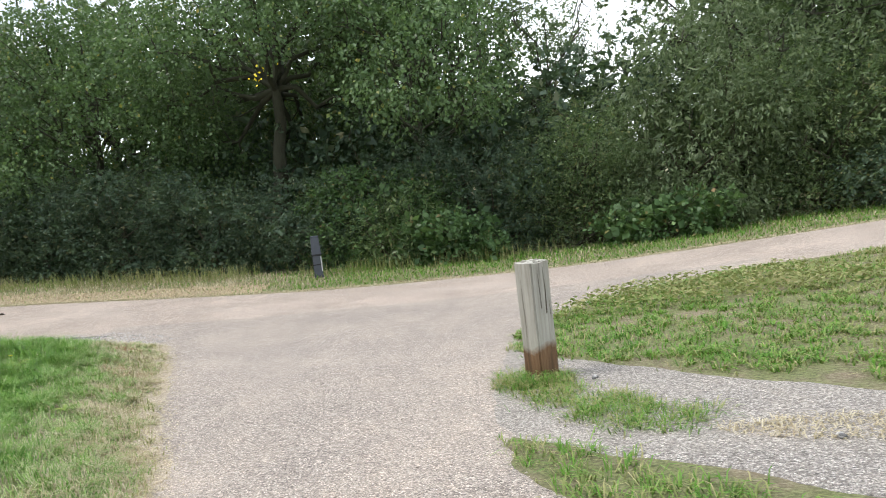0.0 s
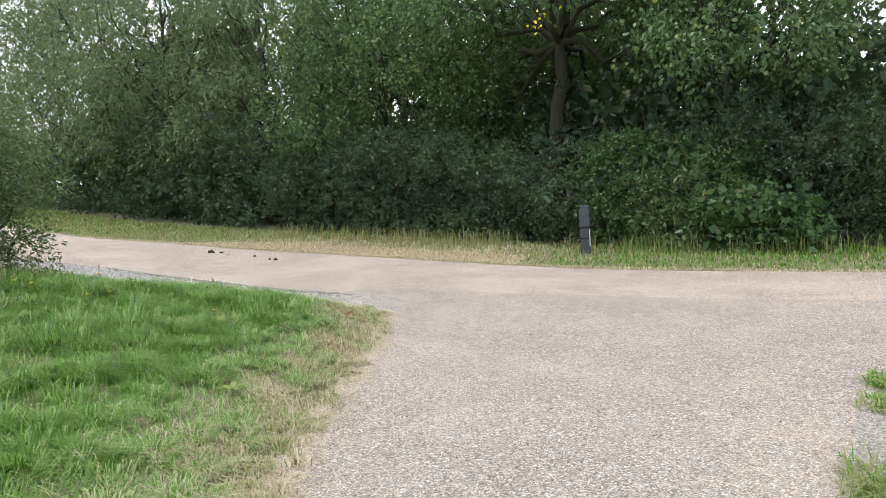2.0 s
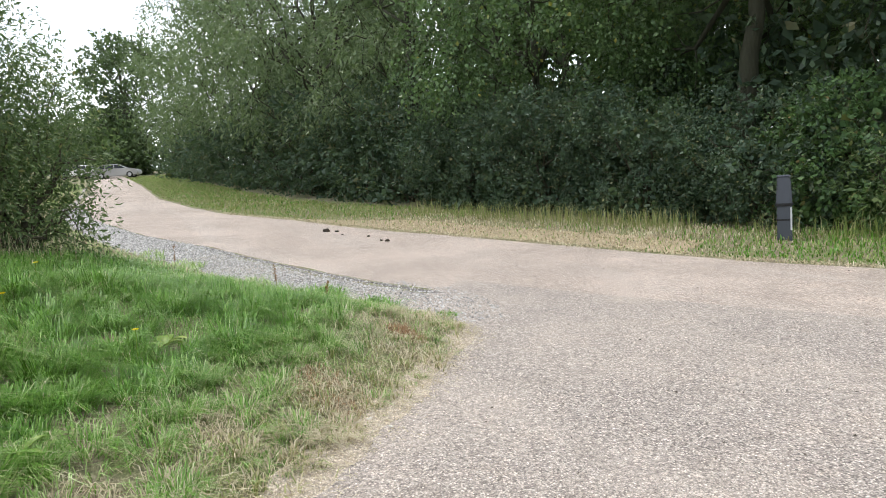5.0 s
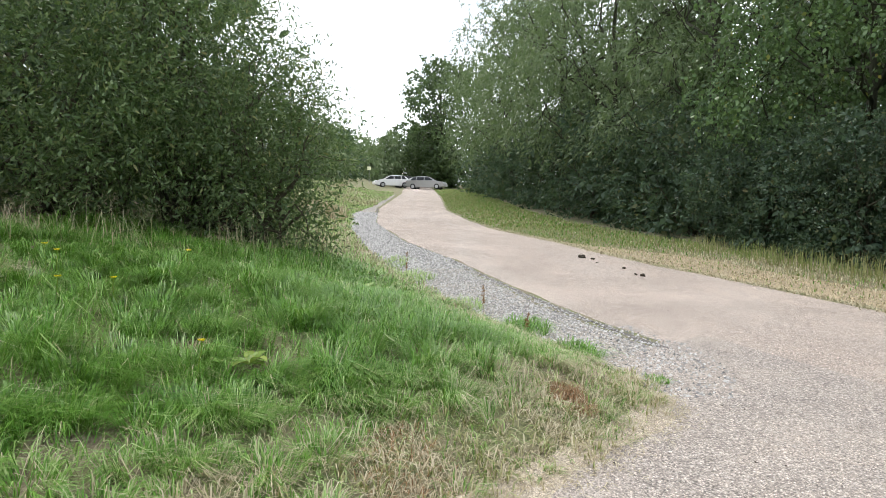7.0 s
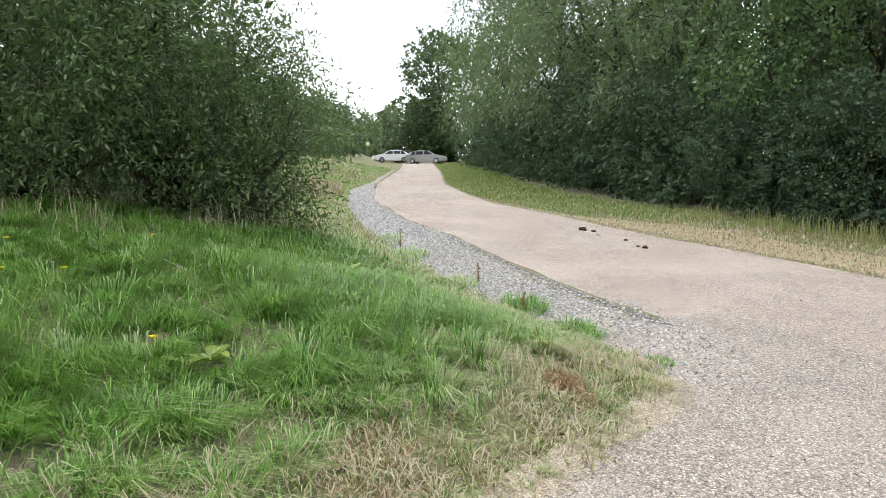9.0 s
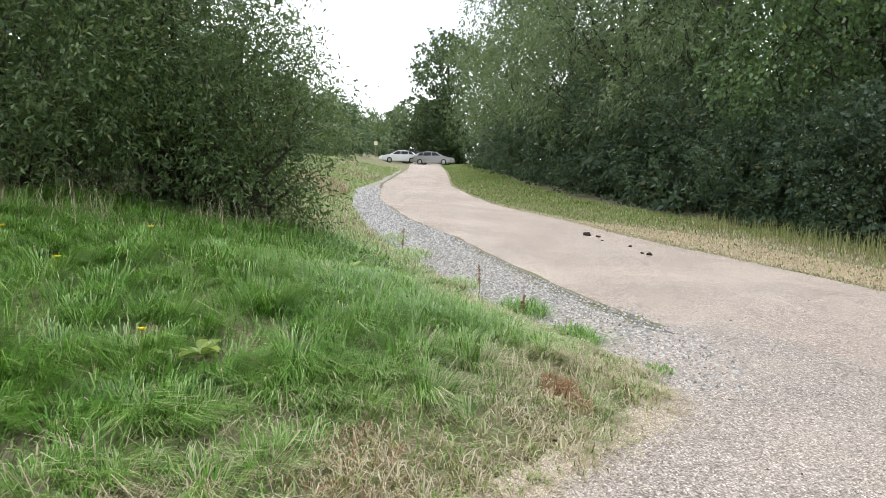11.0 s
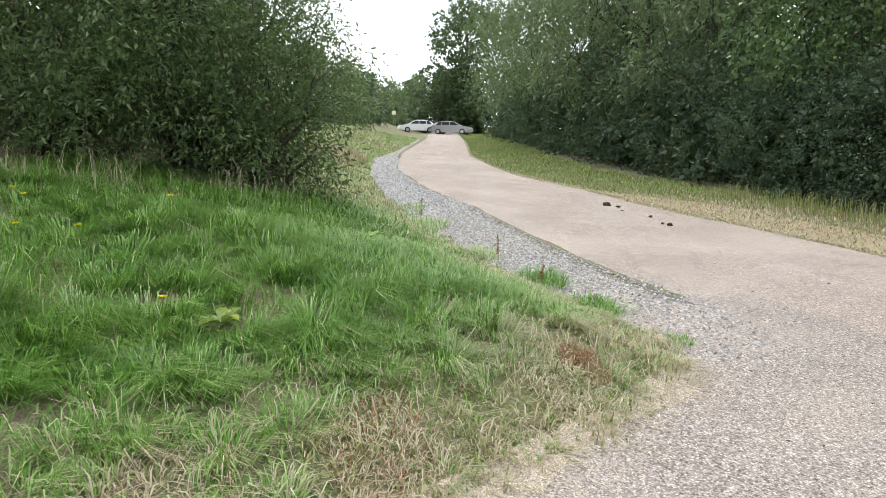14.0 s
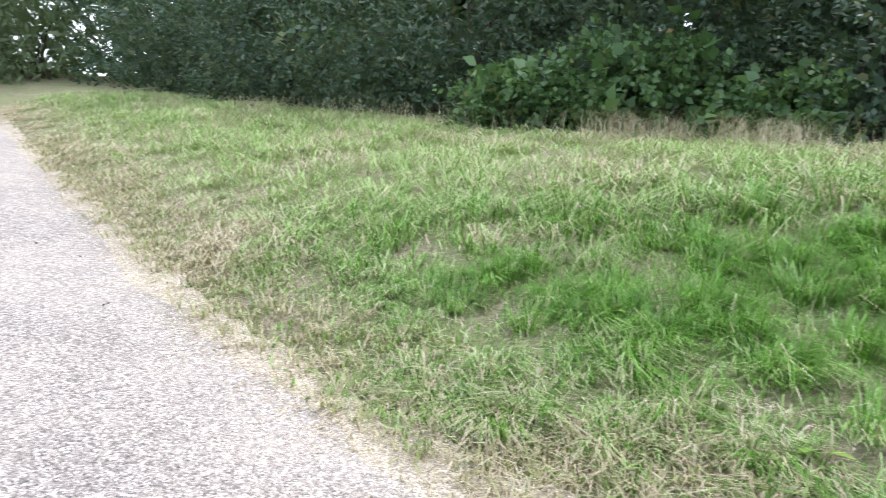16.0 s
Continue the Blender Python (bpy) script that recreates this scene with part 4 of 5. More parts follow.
tree("willow_tree", "willow", -53.0, 14.0, 15.0, 5.4, 211, "tall pale green willow above the roadside hedge", 0.2, 0.12, 1.1, 2.1, 15)
tree("oak_tree", "oak", -98.0, 9.4, 17.0, 5.4, 212, "tall dark oak standing behind the parked cars", 0.4, 0.02, 1.5, 3.0, 18)
for n, (x, y, wide, tall, kind) in enumerate([(-99.0, 9.6, 9.0, 9.0, "oak"), (-104.0, 3.5, 10.0, 8.0, "willow"), (-100.0, 16.0, 10.0, 9.0, "oak"), (-108.0, -5.0, 12.0, 7.5, "willow"), (-113.0, 8.0, 16.0, 9.5, "oak"), (-104.0, 9.0, 9.0, 4.5, "oak"), (-120.0, -2.0, 18.0, 6.0, "willow")]):
    shrub("far_shrub", kind, x, y, wide, 5.0, tall, 190 + n, "dense green shrub behind the parked cars", 0.7, 3.4, group="shrubs behind the cars")
tree("willow_tree", "willow", -65.0, 14.0, 14.0, 5.8, 213, "pale green willow above the roadside hedge", 0.2, 0.12, 1.1, 2.4, 15)
for n, (x, y, tall, spread) in enumerate([(-20.0, 27.0, 12.0, 5.5), (-13.0, 29.0, 12.0, 5.5), (-29.0, 24.0, 12.0, 5.5), (-1.2, 31.0, 12.5, 5.5), (5.0, 33.0, 12.5, 5.5), (14.0, 33.0, 12.0, 6.0), (-38.0, 21.0, 12.0, 5.5)]):
    tree("oak_tree", "oak", x, y, tall, spread, 230 + n, "dark woodland oak behind the roadside hedge", 0.25, 0.1, 0.42, 2.0, 12, group="woodland behind the hedge")

for n, (x, y, wide, tall, far) in enumerate([(17.0, 38.0, 11.0, 12.0, "dark"), (7.0, 37.0, 11.0, 12.0, "dark"), (1.0, 35.0, 9.0, 11.5, "dark"), (-10.5, 32.0, 9.0, 6.5, "dark"), (-19.5, 32.0, 9.0, 12.0, "dark"), (-27.0, 30.0, 10.0, 12.0, "dark"), (-36.0, 27.0, 11.0, 12.5, "dark"), (-47.0, 23.0, 12.0, 12.5, "dark"), (-58.0, 20.0, 12.0, 12.0, "dark"),
                                              (-17.0, -11.0, 11.0, 8.5, "dark"), (-8.0, -18.0, 11.0, 8.5, "dark"), (1.0, -24.0, 11.0, 8.5, "dark"), (-25.0, -5.0, 10.0, 7.0, "dark")]):
    shrub("woodland_thicket", "oak", x, y, wide, 6.0, tall, 440 + n, "dark leafy mass of the wood's edge", 0.85, 4.0, 8, group="wood's edge")

# bushes round the lawn
shrub("sallow_bush", "sallow", -15.4, 0.8, 6.6, 5.6, 5.2, 301, "large grey-green sallow bush overhanging the bank", 1.55, 1.0, 14, category="bush", core_size=1.25, face=(0.9, 0.44))
shrub("sallow_bush", "sallow", -15.3, 3.75, 2.7, 2.2, 3.1, 303, "leafy sallow shoots arching over the bank", 1.5, 1.0, 8, category="bush", shell=(0.4, 1.1), skirt=4, core_size=1.2)
shrub("sallow_bush", "sallow", -15.3, 2.8, 3.2, 2.6, 6.0, 302, "tall sallow with thin leafy shoots against the sky", 0.5, 1.0, 16, category="bush", shell=(0.35, 1.2), skirt=6, core_size=1.2)
shrub("far_shrub", "hawthorn", -23.8, -0.2, 3.8, 3.2, 4.3, 304, "dark hawthorn shrub at the top of the bank", 0.8, 1.5, group="shrubs on the bank")
SOUTH = [(-13.6, -1.8, 5.4, 4.6, "hawthorn"), (-11.0, -4.2, 4.6, 4.8, "hawthorn"), (-8.2, -6.4, 4.6, 4.8, "hawthorn"), (-4.8, -8.6, 4.8, 5.0, "hawthorn"), (-1.4, -11.4, 4.8, 5.0, "hawthorn"), (1.6, -14.6, 4.6, 5.0, "hawthorn")]
for n, (x, y, wide, tall, kind) in enumerate(SOUTH):
    shrub("hedge_shrub", kind, x, y, wide, 4.4, tall, 320 + n, "dark leafy %s shrub in the hedge above the lawn" % kind, 0.9, 1.05, group="hedge above the lawn", face=(0.6, 0.8))
# backing thicket; its 8 m height is added to shade the lawn's hedge
for n, (x, y) in enumerate([(-18.0, -4.0), (-14.5, -7.0), (-11.0, -10.0), (-7.0, -13.0), (-3.0, -16.5), (-21.0, 0.5)]):
    shrub("thicket_shrub", "hawthorn", x, y, 7.5, 4.5, 8.0, 400 + n, "dark thicket shrub behind the lawn's hedge, raised to shade it", 0.45, 3.0, group="thicket above the lawn")
for n, (x, y, wide, tall) in enumerate([(-9.0, -3.4, 1.6, 0.9), (-7.3, -4.4, 2.4, 1.5), (-6.0, -5.0, 1.8, 1.0)]):
    shrub("bramble_bush", "bramble", x, y, wide, 1.5, tall, 340 + n, "low arching bramble bush at the foot of the hedge", 1.5, 1.0, 5, group="brambles by the hedge", category="bush")
for n, (x, y, wide, tall) in enumerate([(-26.0, -2.0, 7.0, 4.5), (-36.0, -3.5, 9.0, 5.0), (-48.0, -3.0, 10.0, 5.0), (-62.0, -2.5, 11.0, 5.5), (-78.0, -2.0, 12.0, 6.0), (-100.0, 1.0, 14.0, 6.5), (-108.0, 9.0, 14.0, 6.0)]):
    shrub("far_shrub", "willow" if n % 2 else "hawthorn", x, y, wide, 5.0, tall, 350 + n, "green shrub along the top of the grass bank", 0.5, 2.1 + 0.3 * n, group="shrubs on the bank")
shrub("far_shrub", "willow", 10.0, -21.0, 7.0, 5.0, 6.0, 371, "pale willow shrub beyond the bend of the footpath", 0.6, 2.0, group="shrubs beyond the bend")
shrub("far_shrub", "willow", 15.0, -17.0, 6.0, 5.0, 6.0, 372, "pale willow shrub beyond the bend of the footpath", 0.6, 2.0, group="shrubs beyond the bend")
shrub("far_shrub", "hawthorn", 4.6, -18.0, 5.0, 5.0, 5.0, 373, "dark shrub beyond the bend of the footpath", 0.8, 1.5, group="shrubs beyond the bend")
tree("willow_tree", "willow", 13.0, -24.0, 10.0, 5.0, 370, "pale willow beyond the bend of the footpath", 0.2, 0.1, 0.9, 1.8, 10)
for n, (x, y) in enumerate([(15.5, -12.0), (12.5, -6.0), (16.0, 2.0), (20.0, 9.0), (18.0, -20.0), (6.0, -24.0)]):
    shrub("hedge_shrub", "hawthorn", x, y, 7.0, 6.0, 5.0, 380 + n, "green hawthorn shrub bounding the path", 0.22, 3.2, group="shrubs behind the path")

# a bare limb and a few yellow leaves of the maples
rng = np.random.default_rng(77)
maple = [o for o in scene.objects if o.name.startswith("maple_tree")]
stems("bare_limb", [(bent((-24.0, 19.0, 5.4), (-27.6, 15.6, 6.3), rng, 0.04, 8), np.linspace(0.06, 0.015, 8)), (bent((-25.8, 17.3, 5.9), (-28.4, 16.3, 7.0), rng, 0.05, 6), np.linspace(0.03, 0.01, 6))], BARK, maple[2], 6)
tagged(leaf_cloud("yellow_leaf", np.array([-13.3, 16.2, 5.7]) + rng.normal(size=(14, 3)) * (0.22, 0.2, 0.2), rng.normal(size=(14, 3)) + (0, 0, -0.6), 0.1, 0.07, rng, FLOWER, maple[0]), "a few yellow autumn leaves", kind="stuff")


# ---- timber post ----
def timber_post(x, y):
    ob = thing("timber_post", x, y, h1(x, y) - 0.05, "weathered grey square timber post, brown and damp at its foot", "post", turn=-28)
    bm = bmesh.new()
    bmesh.ops.create_cube(bm, size=1)
    bmesh.ops.scale(bm, vec=(0.225, 0.225, 1.14), verts=bm.verts)
    bmesh.ops.translate(bm, vec=(0, 0, 0.57), verts=bm.verts)
    bmesh.ops.subdivide_edges(bm, edges=bm.edges[:], cuts=7, use_grid_fill=True)
    bmesh.ops.bevel(bm, geom=[e for e in bm.edges if e.calc_length() > 0.1 and e.calc_face_angle(0) > 1.0], offset=0.012, segments=2, affect="EDGES")
    for v in bm.verts:
        n = noise.noise_vector(Vector((v.co.x * 9, v.co.y * 9, v.co.z * 2.2)))
        v.co.x += n.x * 0.006
        v.co.y += n.y * 0.006
        if v.co.z > 1.1:
            v.co.z += n.z * 0.02
    part("shaft", bm, TIMBER, ob)
    rng = np.random.default_rng(5)
    bm = bmesh.new()
    for _ in range(26):
        m = Matrix.Translation((rng.uniform(-0.08, 0.08), rng.uniform(-0.08, 0.08), 1.135 + rng.uniform(0, 0.012))) @ Matrix.Diagonal((1.4, 1.2, 0.5, 1))
        bmesh.ops.create_icosphere(bm, subdivisions=1, radius=rng.uniform(0.012, 0.026), matrix=m)
    part("lichen_crust", bm, LICHEN, ob, "pale crumbly lichen on the worn top")
    for k, (dx, dy, z0, z1, w) in enumerate([(0.1145, 0.03, 0.35, 1.1, 0.009), (0.1145, -0.035, 0.5, 1.08, 0.006), (0.1145, 0.07, 0.1, 0.8, 0.006), (-0.03, -0.1145, 0.45, 1.0, 0.004)]):
        bm = bmesh.new()
        pts = [(0.5 * w, z0), (w, z0 + (z1 - z0) * 0.35), (w * 0.7, z0 + (z1 - z0) * 0.7), (0.1 * w, z1)]
        vs = []
        for hw, z in pts:
            s = 0.006 * math.sin(z * 9 + k)
            for q in (-hw, hw):
                vs.append(bm.verts.new((dx, dy + q + s, z) if abs(dx) > 0.1 else (dx + q + s, dy, z)))
        for i in range(3):
            bm.faces.new((vs[2 * i], vs[2 * i + 1], vs[2 * i + 3], vs[2 * i + 2]))
        bmesh.ops.solidify(bm, geom=bm.faces[:], thickness=0.003)
        part("crack", bm, DEBRIS, ob, "dark drying crack")
    return ob


timber_post(-2.13, 6.0)


# ---- plastic bollard ----
def box_part(name, size, at, mat, parent, top=1.0, bevel=0.01, label=""):
    bm = bmesh.new()
    bmesh.ops.create_cube(bm, size=1)
    for v in bm.verts:
        k = top if v.co.z > 0 else 1.0
        v.co = Vector((v.co.x * size[0] * k, v.co.y * size[1] * k, v.co.z * size[2]))
    bmesh.ops.bevel(bm, geom=bm.edges[:], offset=bevel, segments=2, affect="EDGES")
    bmesh.ops.translate(bm, vec=at, verts=bm.verts)
    return part(name, bm, mat, parent, label)


def bollard(x, y):
    ob = thing("bollard", x, y, h1(x, y) - 0.03, "dark blue-grey plastic bollard with a black band on the verge", "bollard", turn=38)
    box_part("shaft", (0.25, 0.25, 0.66), (0, 0, 0.33), BOLLARD, ob, 0.97, 0.015)
    box_part("head", (0.27, 0.27, 0.5), (0, 0, 0.93), BOLLARD, ob, 0.8, 0.02)
    box_part("collar", (0.30, 0.30, 0.05), (0, 0, 0.675), BOLLARD_DARK, ob, 1.0, 0.012, "black collar below the head")
    box_part("cap", (0.24, 0.24, 0.03), (0, 0, 1.19), BOLLARD, ob, 0.9, 0.01)
    box_part("band", (0.262, 0.262, 0.03), (0, 0, 0.40), BOLLARD_DARK, ob, 1.0, 0.006, "black strap")
    box_part("reflector", (0.03, 0.012, 0.42), (0.11, -0.132, 0.42), WHITE_STRIP, ob, 1.0, 0.004, "narrow white reflective strip")
    return ob


bollard(-12.0, 16.0)


# ---- parked cars ----
def car(name, x, y, turn, paint, label, length=4.4, tall=1.45, estate=0.0):
    ob = thing(name, x, y, h1(x, y) + 0.02, label, "car", "parked cars", turn)
    k, hw = length / 4.4, 0.86
    lower = [(-2.2, 0.35), (-2.15, 0.75), (-2.05, 0.95), (-1.0, 1.0), (1.0, 0.97), (1.95, 0.83), (2.18, 0.62), (2.2, 0.32), (1.75, 0.22), (-1.75, 0.22)]
    bm = bmesh.new()

    def loft(profile, half):
        rows = []
        for s in (-1, 1):
            rows.append([bm.verts.new((px * k * 0.985, s * half, pz * tall / 1.45)) for px, pz in profile])
        n = len(profile)
        for i in range(n):
            j = (i + 1) % n
            bm.faces.new((rows[0][i], rows[0][j], rows[1][j], rows[1][i]))
        bm.faces.new(rows[0][::-1])
        bm.faces.new(rows[1])

    loft(lower, hw)
    bmesh.ops.recalc_face_normals(bm, faces=bm.faces[:])
    bmesh.ops.bevel(bm, geom=bm.edges[:], offset=0.05, segments=2, affect="EDGES")
    part("body", bm, paint, ob)
    back = -1.95 - 0.1 * estate
    cabin = [(back, 0.95), (back + 0.32, 1.24), (-1.15, 1.41), (-0.6, 1.46), (0.0, 1.45), (0.45, 1.35), (1.3, 0.93)]
    bm = bmesh.new()
    rows = []
    for s in (-1, 1):
        rows.append([bm.verts.new((px * k, s * (0.80 if pz < 1 else 0.62), pz * tall / 1.45)) for px, pz in cabin])
    n = len(cabin)
    for i in range(n - 1):
        bm.faces.new((rows[0][i], rows[0][i + 1], rows[1][i + 1], rows[1][i]))
    bm.faces.new(rows[0][::-1])
    bm.faces.new(rows[1])
    bmesh.ops.recalc_face_normals(bm, faces=bm.faces[:])
    bmesh.ops.bevel(bm, geom=bm.edges[:], offset=0.04, segments=2, affect="EDGES")
    part("roof", bm, paint, ob)
    for s in (-1, 1):
        for x0, x1, top0, top1 in ((-1.62, -1.02, -1.3, -0.98), (-0.95, -0.1, -0.9, -0.12), (-0.02, 0.98, -0.05, 0.36)):
            bm = bmesh.new()
            q = [(x0, 0.99, 0.805), (x1, 0.99, 0.805), (top1, 1.35, 0.668), (top0, 1.35, 0.668)]
            bm.faces.new([bm.verts.new((px * k, s * py, pz * tall / 1.45)) for px, pz, py in q])
            bmesh.ops.solidify(bm, geom=bm.faces[:], thickness=0.02)
            part("side_window", bm, GLASS_DARK, ob, "dark tinted side window")
        for wx in (-1.32, 1.35):
            wheel = new("wheel")
            wheel.parent = ob
            wheel.matrix_basis = pose(wx * k, s * 0.80, 0.31, 90, 0, 0)
            bm = bmesh.new()
            bmesh.ops.create_cone(bm, cap_ends=True, segments=22, radius1=0.32, radius2=0.32, depth=0.2)
            bmesh.ops.bevel(bm, geom=[e for e in bm.edges if len(e.link_faces) == 2 and e.calc_face_angle() > 1], offset=0.03, segments=2, affect="EDGES")
            part("tyre", bm, RUBBER, wheel)
            bm = bmesh.new()
            bmesh.ops.create_cone(bm, cap_ends=True, segments=18, radius1=0.21, radius2=0.21, depth=0.22)
            bmesh.ops.bevel(bm, geom=[e for e in bm.edges if len(e.link_faces) == 2 and e.calc_face_angle() > 1], offset=0.02, segments=1, affect="EDGES")
            part("rim", bm, RIM, wheel, "silver alloy rim")
        box_part("tail_light", (0.06, 0.22, 0.22), (-2.13 * k, s * 0.66, 0.82), LAMP_RED, ob, 1.0, 0.015, "red tail light")
        box_part("headlight", (0.10, 0.30, 0.14), (2.08 * k, s * 0.6, 0.68), LAMP_CLEAR, ob, 1.0, 0.02, "clear headlight")
    for xs, hz in (((back + 0.06, back + 0.36), 1), ((1.18, 0.46), 1)):
        bm = bmesh.new()
        q = [(xs[0], -0.7, 1.0), (xs[0], 0.7, 1.0), (xs[1], 0.56, 1.24 if xs[0] < 0 else 1.33), (xs[1], -0.56, 1.24 if xs[0] < 0 else 1.33)]
        off = 0.03 if xs[0] > 0 else -0.03
        bm.faces.new([bm.verts.new(((px + off) * k, py, pz * tall / 1.45)) for px, py, pz in q])
        bmesh.ops.solidify(bm, geom=bm.faces[:], thickness=0.02)
        part("windscreen" if xs[0] > 0 else "rear_window", bm, GLASS_DARK, ob, "dark tinted glass")
    box_part("bumper", (0.12, 1.55, 0.2), (-2.16 * k, 0, 0.45), paint, ob, 1.0, 0.03)
    box_part("number_plate", (0.02, 0.5, 0.11), (-2.225 * k, 0, 0.62), SIGN_FACE, ob, 1.0, 0.004, "blank yellow number plate")
    return ob


car("silver_car", -86.0, 7.4, 72, SILVER, "silver estate car parked at the roadside", 4.7, 1.5, 1.0)
car("white_car", -87.0, 3.3, 290, WHITE_PAINT, "white car parked at the end of the road", 4.4, 1.45)
car("black_car", -90.5, 5.2, 95, BLACK_PAINT, "black car half hidden behind the silver one", 4.2, 1.42)


def small_sign(x, y):
    ob = thing("sign_post", x, y, h1(x, y) - 0.05, "small pale sign on a thin metal post", "sign")
    bm = bmesh.new()
    bmesh.ops.create_cone(bm, cap_ends=True, segments=10, radius1=0.035, radius2=0.035, depth=2.2, matrix=Matrix.Translation((0, 0, 1.1)))
    part("pole", bm, GALV, ob)
    box_part("sign_plate", (0.03, 0.42, 0.42), (0.05, 0, 1.7), SIGN_FACE, ob, 1.0, 0.008, "plain pale yellow plate")
    return ob


small_sign(-88.0, 0.6)


# ---- small things on the ground ----
def lump(name, x, y, size, seed, mat, label, category, group, flat=0.7):
    rng = np.random.default_rng(seed)
    bm = bmesh.new()
    for _ in range(5):
        m = Matrix.Translation((rng.normal() * size * 0.5, rng.normal() * size * 0.4, size * flat * rng.uniform(0.2, 0.55))) @ Matrix.Diagonal((1.1, 0.9, flat, 1))
        bmesh.ops.create_icosphere(bm, subdivisions=2, radius=size * rng.uniform(0.35, 0.6), matrix=m)
    for v in bm.verts:
        v.co += noise.noise_vector(v.co * 14 + Vector((seed, 0, 0))) * size * 0.16
    me = bpy.data.meshes.new(name)
    bm.to_mesh(me)
    bm.free()
    me.materials.append(mat)
    ob = new(name, me)
    ob.location = (x, y, h1(x, y) + 0.004)
    return tagged(ob, label, category, group)


for n, (x, y, size) in enumerate([(-20.55, 10.02, 0.13), (-20.3, 10.2, 0.06), (-19.65, 10.12, 0.03), (-18.75, 10.43, 0.06), (-17.8, 10.38, 0.05), (-17.6, 10.46, 0.075)]):
    lump("dung_pile", x, y, size, 40 + n, DUNG, "dark dry lump of horse dung lying on the road", "dung", "dung on the road")


def gravel_stones():
    rng = np.random.default_rng(50)
    x, y = scattered((-36, -9.7, 3.0, 9.0), 105000, rng)
    a, b = side_distance(GRAVEL_IN, x, y), side_distance(GRAVEL_OUT, x, y)
    keep = ((a < 0.05) & (b > -0.08) & (rng.uniform(0, 1, len(x)) < np.clip((-9.6 - x) / 3.0, 0.1, 1))) | ((b > -0.35) & (b < 0.4) & (a < 0.25) & (x > -12.8) & (rng.uniform(0, 1, len(x)) < 0.5))
    x, y = x[keep], y[keep]
    x2, y2 = scattered((-3, 5, 2.5, 7.4), 2200, rng)
    keep = (side_distance(TRACK_N, x2, y2) > 0) & (side_distance(TRACK_S, x2, y2) < 0)
    x, y = np.r_[x, x2[keep]], np.r_[y, y2[keep]]
    n = len(x)
    z = height(x, y) + 0.008
    r = rng.uniform(0.007, 0.019, n) * np.where(x < -18, 1.6, 1.0)
    octa = np.array([(1, 0, 0), (-1, 0, 0), (0, 1, 0), (0, -1, 0), (0.15, 0.1, 1.0)], float)
    v = octa[None] * r[:, None, None] * rng.uniform(0.6, 1.3, (n, 5, 1))
    t = rng.uniform(0, 6.28, n)
    c, s = np.cos(t)[:, None], np.sin(t)[:, None]
    v = np.stack([v[..., 0] * c - v[..., 1] * s, v[..., 0] * s + v[..., 1] * c, v[..., 2]], -1) + np.stack([x, y, z], 1)[:, None]
    tri = np.array([(0, 2, 4), (2, 1, 4), (1, 3, 4), (3, 0, 4)])
    ob = mesh_object("gravel_stone", v.reshape(-1, 3), (np.arange(n)[:, None, None] * 5 + tri[None]).reshape(-1, 3), STONE)
    tagged(ob, "loose grey limestone gravel of the shoulder and track", "gravel", kind="stuff")


gravel_stones()


def loose_chips():
    """Loose chippings that stand proud of the rolled path and road."""
    rng = np.random.default_rng(52)
    x, y = scattered((-15, 2.5, -2.0, 13.0), 60000, rng)
    side = side_distance(LAWN_EDGE, x, y)
    keep = (side < -0.02) & (side_distance(PATH_RIGHT, x, y) > 0.02) & (side_distance(ROAD_NORTH, x, y) > 0.1) & (x * 0.6 + y < 5.5 + 4.0 * rng.uniform(0, 1, len(x)))
    x, y = x[keep], y[keep]
    n = len(x)
    r = rng.uniform(0.004, 0.0095, n)
    t = rng.uniform(0, 6.28, n)
    corner = np.array([(1, 0, 0), (0, 1, 0), (-1, 0, 0), (0, -1, 0), (0, 0, 0.6)], float)
    v = corner[None] * r[:, None, None] * rng.uniform(0.6, 1.35, (n, 5, 1))
    c, s = np.cos(t)[:, None], np.sin(t)[:, None]
    v = np.stack([v[..., 0] * c - v[..., 1] * s, v[..., 0] * s + v[..., 1] * c, v[..., 2]], -1) + np.stack([x, y, height(x, y) + 0.0085], 1)[:, None]
    tri = np.array([(0, 1, 4), (1, 2, 4), (2, 3, 4), (3, 0, 4)])
    ob = mesh_object("loose_chip", v.reshape(-1, 3), (np.arange(n)[:, None, None] * 5 + tri[None]).reshape(-1, 3), CHIP)
    tagged(ob, "loose pale and dark stone chippings on the path", "gravel", kind="stuff")


loose_chips()


